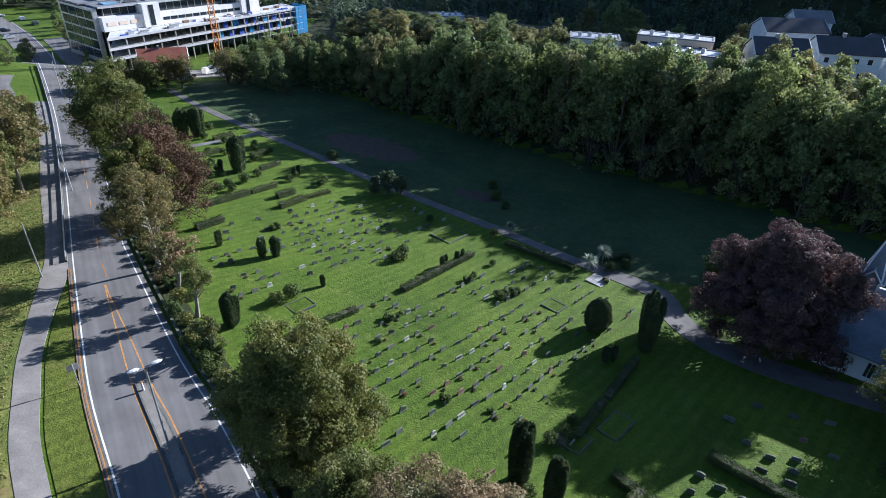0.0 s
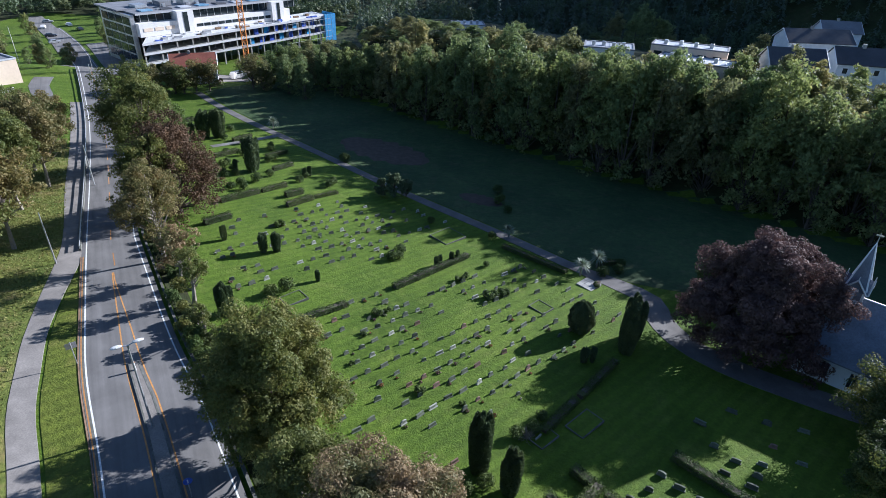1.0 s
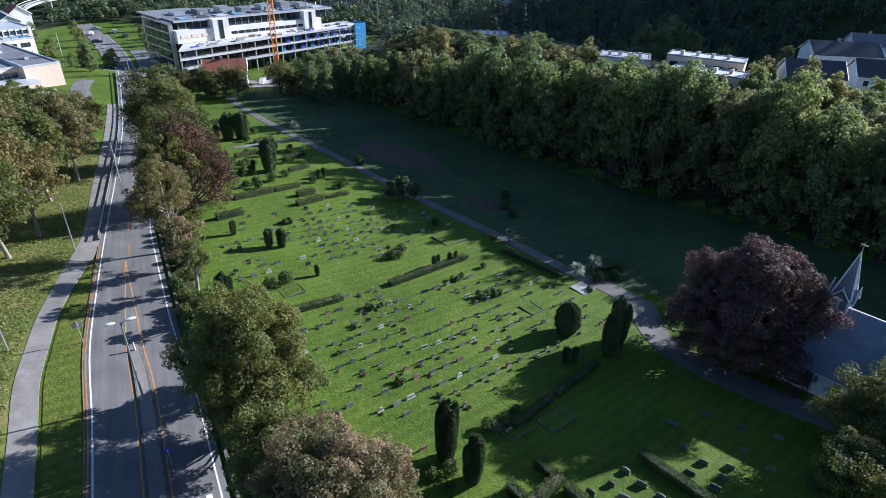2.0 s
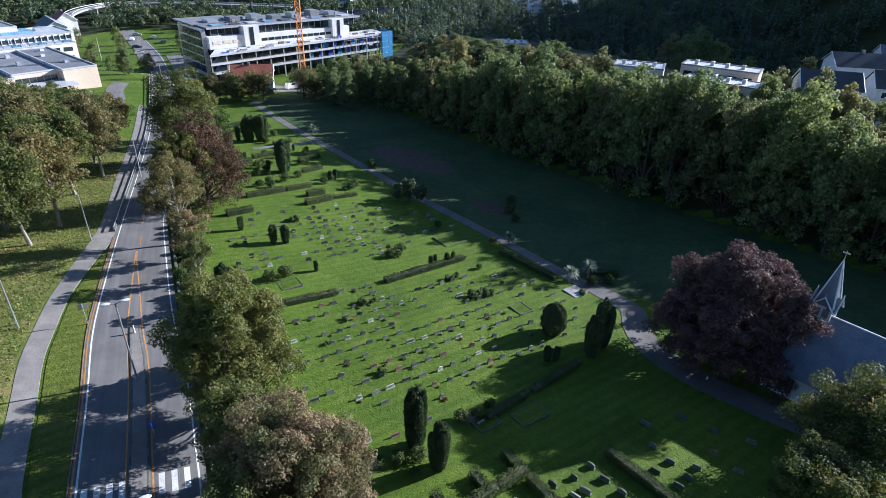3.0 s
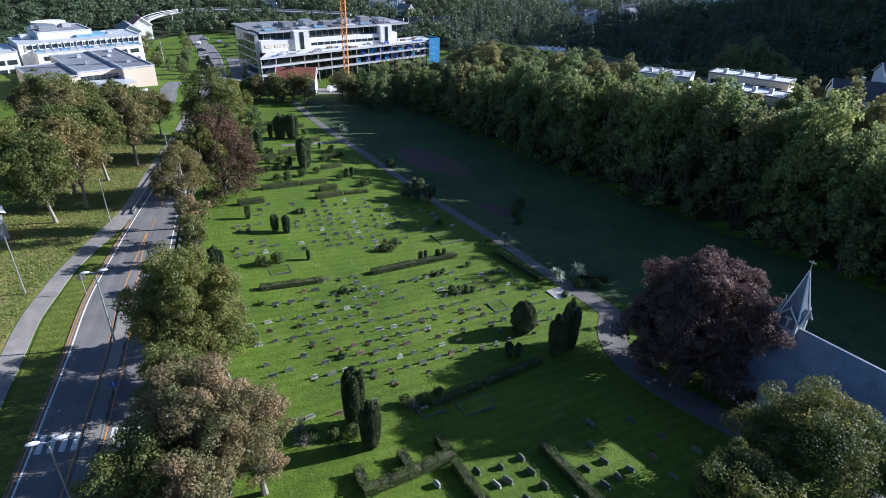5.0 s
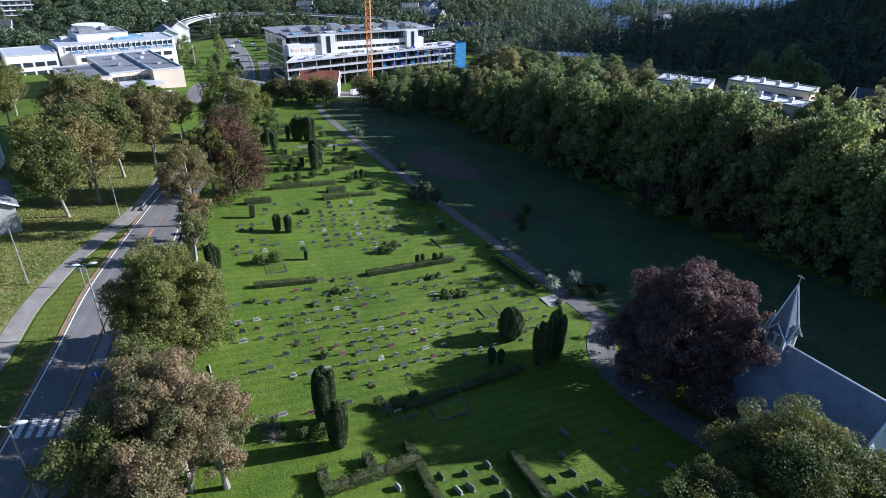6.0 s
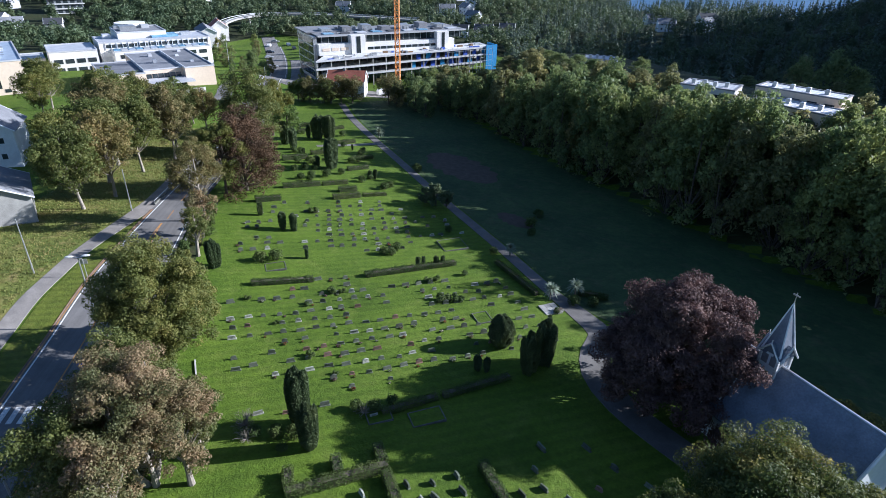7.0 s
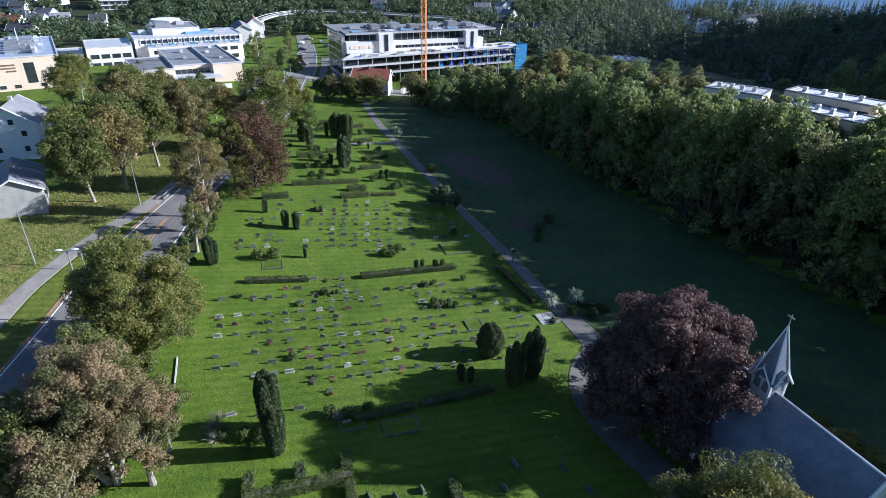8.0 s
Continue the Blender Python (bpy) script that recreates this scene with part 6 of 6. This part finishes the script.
# bare twiggy shrub on the lawn
for k, (x, y, s) in enumerate(((5.6, 34.2, 1.0), (7.0, 32.8, 0.8), (14.6, 41.6, 0.7))):
    rnd = R(520 + k)
    root = new("bare_shrub")
    bm = bmesh.new()
    for i in range(46):
        az, el = rnd.uniform(0, 2 * math.pi), rnd.uniform(0.25, 1.4)
        d = Vector((math.cos(az) * math.cos(el), math.sin(az) * math.cos(el), math.sin(el)))
        p0, p1 = d * 0.05, d * rnd.uniform(0.9, 1.7)
        tube(bm, p0, p1, 0.03, 0.014, 4)
        for q in range(3):
            f = rnd.uniform(0.4, 0.95)
            e = (d + Vector(rnd.normal(size=3) * 0.6)).normalized()
            tube(bm, p0.lerp(p1, f), p0.lerp(p1, f) + e * rnd.uniform(0.3, 0.7), 0.014, 0.006, 3)
    part("twig", bm, BARK_PALE, root)
    plant(root, x, y, "leafless twiggy shrub on the lawn", "shrub", 0, s)


# ---- signs, wires, parked van ----
sign = empty("road_sign", pose(-31.1, 44.2, gz(-31.1, 44.2), 0, 0, 42), "grey-backed road sign on a post in the grass", "sign")
part("post", tube(bmesh.new(), (0, 0, -0.2), (0, 0, 2.9), 0.05, 0.05, 6), STEEL, sign)
part("panel", boxed(-0.5, 0.5, 0.03, 0.07, 2.1, 2.8, 0.01), STEEL, sign)
keep = empty("road_sign", pose(-13.0, 30.8, gz(-13, 30.8) + 0.2, 0, 0, 35), "round blue sign on a short post on the island", "sign")
part("post", tube(bmesh.new(), (0, 0, -0.2), (0, 0, 2.2), 0.045, 0.045, 6), STEEL, keep)
bm = bmesh.new()
bmesh.ops.create_cone(bm, cap_ends=True, segments=20, radius1=0.36, radius2=0.36, depth=0.04, matrix=Matrix.Translation((0, -0.07, 1.9)) @ Matrix.Rotation(radians(90), 4, "X"))
part("disc", bm, BLUE_PAINT, keep)
part("arrow", boxed(-0.05, 0.05, -0.1, -0.092, 1.7, 2.1), WHITE_LINE, keep)
bollard = empty("bollard", pose(-25.2, 44.4, gz(-25.2, 44.4) + 0.2, 0, 0, 0), "short pale bollard at the head of the island", "bollard")
part("post", tube(bmesh.new(), (0, 0, -0.1), (0, 0, 1.0), 0.12, 0.1, 8), WHITE_LINE, bollard)
part("cap", tube(bmesh.new(), (0, 0, 1.0), (0, 0, 1.08), 0.13, 0.08, 8), YELLOW_LINE, bollard)


def make_vehicle(name, x, y, turn, paint, label, ln=4.4, wd=1.8, ht=1.45, van=False):
    root = empty(name, pose(x, y, gz(x, y) + 0.06, 0, 0, turn), label, "car", "parked cars")
    bm = bmesh.new()
    prof = ((0, 0.35), (ln, 0.35), (ln, ht * 0.6), (ln * 0.97, ht * 0.62), (ln * 0.8, ht * 0.66), (ln * 0.68, ht), (ln * 0.06, ht), (0, ht * 0.65)) if van else ((0, 0.3), (ln, 0.3), (ln, ht * 0.52), (ln * 0.74, ht * 0.62), (ln * 0.6, ht), (ln * 0.2, ht), (ln * 0.03, ht * 0.66), (0, ht * 0.6))
    lft = [bm.verts.new((a, -wd / 2 + (0.12 if b > ht * 0.7 else 0), b)) for a, b in prof]
    rgt = [bm.verts.new((a, wd / 2 - (0.12 if b > ht * 0.7 else 0), b)) for a, b in prof]
    bm.faces.new(lft), bm.faces.new(rgt[::-1])
    for i in range(len(prof)):
        j = (i + 1) % len(prof)
        bm.faces.new((lft[j], lft[i], rgt[i], rgt[j]))
    bmesh.ops.recalc_face_normals(bm, faces=bm.faces)
    part("body", bm, paint, root)
    for s in (-1, 1):
        part("side_window", boxed(ln * 0.28, ln * 0.6, s * (wd / 2 - 0.06) - 0.03, s * (wd / 2 - 0.06) + 0.03, ht * 0.68, ht * 0.9), GLASS, root)
        for wx in (ln * 0.2, ln * 0.8):
            wh = part("wheel", tube(bmesh.new(), (wx, s * (wd / 2 - 0.2), 0.31), (wx, s * (wd / 2 + 0.01), 0.31), 0.31, 0.31, 14), ROOF_DARK, root)
            part("rim", tube(bmesh.new(), (wx, s * (wd / 2 - 0.1), 0.31), (wx, s * (wd / 2 + 0.025), 0.31), 0.19, 0.19, 10), STEEL, wh)
        part("headlight", boxed(ln - 0.06, ln + 0.02, s * wd * 0.36 - 0.16, s * wd * 0.36 + 0.16, 0.62, 0.78), ROOF_METAL, root)
    return root


DARK_PAINT = surface("dark_car_paint", (0.03, 0.035, 0.05), (0.04, 0.045, 0.06), 1, 3, 0.25, 0.0, 0.0, spread=0.1)
SILVER_PAINT = surface("silver_car_paint", (0.45, 0.46, 0.47), (0.5, 0.51, 0.52), 1, 3, 0.3, 0.3, 0.0, spread=0.1)
make_vehicle("van", -72.0, 184.0, 60, WHITE_WALL, "white van parked beside the red-roofed house", 5.2, 1.95, 2.2, True)
for k, (x, y, tn) in enumerate(((-168, 234, 50), (-178, 246, 40), (-190, 262, 120), (-200, 276, 30), (-172, 262, 140), (-183, 271, 140), (-150, 216, 52))):
    make_vehicle("parked_car", x, y, tn, (SILVER_PAINT, DARK_PAINT, WHITE_WALL)[k % 3], ("silver car parked in the yard", "dark car parked in the yard", "white car parked in the yard")[k % 3])
yard = smooth_line([(-152, 222), (-170, 243), (-188, 262), (-215, 290)], 6)
tagged(ribbon("car_park", beside(yard, -3.5), beside(yard, 4), ASPHALT, 0.12, 0.3, 6), "pale asphalt car park beyond the road", "car park", kind="structure")
yard = smooth_line([(-122, 184), (-104, 178), (-90, 184), (-72, 186), (-62, 192)], 5)
tagged(ribbon("site_yard", beside(yard, -8), beside(yard, 6), ASPHALT_OLD, 0.08, 0.3, 4), "dusty building-site yard", "yard", kind="structure")

# ---- viaduct ----
DECK = smooth_line([(-236, 276), (-243, 287), (-250, 304), (-251, 324), (-238, 340), (-211, 352), (-150, 360)], 4)
viaduct = empty("viaduct", pose(0, 0, 0), "curving pale concrete footbridge on slim piers", "bridge")
bm = bmesh.new()
L_, R_ = beside(DECK, -2.2), beside(DECK, 2.2)
rows = [[bm.verts.new((*a, z)) for a, z in ((l, -4.0), (r, -4.0), (r, -5.0), (l, -5.0))] for l, r in zip(L_, R_)]
for p, q in zip(rows, rows[1:]):
    for i in range(4):
        bm.faces.new((p[i], p[(i + 1) % 4], q[(i + 1) % 4], q[i]))
bm.faces.new(rows[0]), bm.faces.new(rows[-1][::-1])
bmesh.ops.recalc_face_normals(bm, faces=bm.faces)
part("deck", bm, CONCRETE, viaduct)
for off in (-2.15, 2.15):
    line = beside(DECK, off)
    bm = bmesh.new()
    inner, outer = beside(line, -0.1), beside(line, 0.1)
    rings = [[bm.verts.new((*p, z)) for p, z in ((i_, -3.3), (o_, -3.3), (o_, -3.08), (i_, -3.08))] for i_, o_ in zip(inner, outer)]
    for p, q in zip(rings, rings[1:]):
        for i in range(4):
            bm.faces.new((p[i], p[(i + 1) % 4], q[(i + 1) % 4], q[i]))
    bm.faces.new(rings[0]), bm.faces.new(rings[-1][::-1])
    bmesh.ops.recalc_face_normals(bm, faces=bm.faces)
    part("rail", bm, ROOF_METAL, viaduct)
for x, y in DECK[3::7]:
    part("pier", tube(bmesh.new(), (x, y, gz(x, y) - 0.5), (x, y, -4.9), 0.6, 0.6, 8), CONCRETE, viaduct)


# ---- far houses, tower block ----
FAR_HOUSES = [(-166, 470, 20, 0), (-190, 500, 70, 0), (-215, 480, 10, 1), (-150, 430, -30, 0), (-122, 352, 15, 2), (-110, 360, 15, 2), (-98, 372, 15, 2), (-22, 452, 40, 0), (12, 446, 30, 2), (-262, 455, 30, 0), (-275, 440, 60, 2),
              (-455, 262, 10, 1), (-440, 240, 60, 0), (-350, 206, 30, 0), (-420, 266, -20, 0), (-395, 220, 40, 2), (-408, 350, 10, 1), (-365, 220, 20, 0), (-432, 232, 50, 2), (-470, 280, 0, 0), (-480, 250, 15, 0), (-500, 300, 0, 2), (-330, 350, 0, 0),
              (-318, 177, 25, 1), (-321, 195, 10, 2), (-345, 216, 60, 0), (-273, 158, 35, 2), (-327, 229, 50, 2),
              (-231, 385, 20, 0), (-162, 415, 30, 0), (-134, 403, -10, 0), (-8, 405, 20, 0), (16, 415, 65, 0)]
for k, (x, y, tn, kind) in enumerate(FAR_HOUSES):
    gable_house("distant_house", x, y, gz(x, y), tn, 9.0 + k % 3, 3.6, 4.6, 7.2, WHITE_BOARD if kind != 2 else WHITE_WALL, (ROOF_GREY, ROOF_RED, ROOF_DARK)[kind], ("white house with grey roof in the distant trees", "white house with red roof in the distant trees", "pale house with dark roof in the distant trees")[kind], ((1.5, 1.0), (6.0, 1.0), (1.5, 3.6), (6.0, 3.6)))
gable_house("long_house", -232, 258, gz(-232, 258), -38, 22.0, 4.6, 7.5, 10.0, WHITE_WALL, ROOF_GREY, "long white house with a grey roof beyond the school", tuple((1.5 + 3.3 * i, zz) for i in range(6) for zz in (1.2, 4.4)))
gable_house("red_roofed_house", -236, 272, gz(-236, 272), -38, 12.0, 4.6, 7.5, 11.0, WHITE_WALL, ROOF_RED, "white house with a red roof beyond the school", ((1.5, 1.2), (6.0, 1.2)))
tower = empty("tower_block", pose(-372, 262, gz(-372, 262) - 1, 0, 0, 60), "grey stepped apartment tower in scaffolding", "tower block")
part("wall", boxed(0, 20, 0, 14, -2, 30), ROOF_GREY, tower)
for lv in range(10):
    part("balcony", boxed(-0.8, 19 + (lv % 3), -1.2, 0.0, 0.6 + 3 * lv, 1.1 + 3 * lv), WHITE_LINE, tower)
    for i in range(5):
        part("window", boxed(0.8 + 4 * i, 3.4 + 4 * i, -0.1, -0.02, 1.3 + 3 * lv, 3.0 + 3 * lv), GLASS, tower)

# ---- fjord ----
sea = new("water", bpy.data.meshes.new("water"))
bm = bmesh.new()
bmesh.ops.create_grid(bm, x_segments=4, y_segments=4, size=4200, matrix=Matrix.Translation((0, 0, -24)))
bm.to_mesh(sea.data)
bm.free()
sea.data.materials.append(WATER)
tagged(sea, "blue fjord water beyond the wooded hills", "water", kind="structure")

# ---- distant woods ----
KEEP_CLEAR = [(x, y, 12) for x, y, *_ in FAR_HOUSES] + [(x * 0.97, y * 0.97, 9) for x, y, *_ in FAR_HOUSES] + [(-372, 262, 24), (-225, 255, 26), (-238, 270, 16)] + [(x, y, 9) for x, y in DECK] + [(x, y, 13) for x, y in ROAD_L[::3]] + [(x, y, 14) for x, y in yard[::2]]
CLEAR = np.array(KEEP_CLEAR, float)
KEEP_RECT = [(-125, -45, 172, 300), (-175, -112, 128, 205), (-205, -145, 92, 150), (-215, -150, 150, 200), (-178, -145, 205, 262), (-260, -195, 195, 260)]


def clear_of(x, y):
    if any(a < x < b and c < y < d for a, b, c, d in KEEP_RECT):
        return False
    return bool(np.all(np.hypot(CLEAR[:, 0] - x, CLEAR[:, 1] - y) > CLEAR[:, 2]))


def far_wood(name, area, count, kind, leaf, seed, label, test=None, size=(9, 16)):
    rnd = R(seed)
    out = []
    done = 0
    while done < count:
        x, y = rnd.uniform(area[0], area[1]), rnd.uniform(area[2], area[3])
        count -= 0.25
        if not clear_of(x, y) or (test and not test(x, y)):
            continue
        done += 1
        z, h = gz(x, y), rnd.uniform(*size)
        if kind == "fir":
            r, n = h * rnd.uniform(0.17, 0.23), 62
            f = rnd.random(n) ** 0.8
            az = rnd.uniform(0, 2 * math.pi, n)
            rr = r * (1.02 - f) * rnd.uniform(0.55, 1.1, n)
            tip = np.stack([x + rr * np.cos(az), y + rr * np.sin(az), z + h * (0.1 + 0.88 * f) - 0.25 * rr], 1)
            root_ = np.stack([np.full(n, x), np.full(n, y), tip[:, 2] + 0.35 * rr + 0.4], 1)
            side_ = np.stack([-np.sin(az), np.cos(az), np.zeros(n)], 1) * (0.26 * rr + 0.16)[:, None]
            out.append(np.stack([root_, tip + side_, tip - side_], 1).reshape(-1, 3))
        else:
            n = 5
            d = unit(rnd.normal(size=(n, 3)) + (0, 0, 0.3))
            r = h * 0.36
            cen = np.array([x, y, z + h * 0.58]) + d * (r * 0.55, r * 0.55, h * 0.2)
            out.append(sprays(cen, np.full(n, r * 0.55), [30] * n, 1.15, rnd, 0.9, 3))
    ob = quick_mesh(name, np.concatenate(out), 3, leaf)
    return tagged(ob, label, "woods", kind="stuff")


# Haze over these woods is mixed into their leaf colours.
far_wood("distant_spruce_wood", (-75, 330, 236, 560), 3300, "fir", LEAF_FIR_HAZE, 600, "dark spruce wood on the shaded hillside")
far_wood("distant_broadleaved_wood", (-60, 260, 232, 470), 900, "leaf", LEAF_FAR_HAZE, 601, "olive broadleaved trees among the spruces")
far_wood("distant_wood", (-520, -60, 300, 600), 3400, "leaf", LEAF_FAR_HAZE, 602, "green wooded hills around the distant houses", None, (6, 12))
far_wood("distant_wood", (-560, -205, 110, 330), 1500, "leaf", LEAF_FAR_HAZE, 603, "green trees between the distant houses", None, (6, 12))
far_wood("distant_spruce_wood", (-520, -60, 330, 600), 500, "fir", LEAF_FIR_HAZE, 604, "spruces among the distant broadleaved woods")
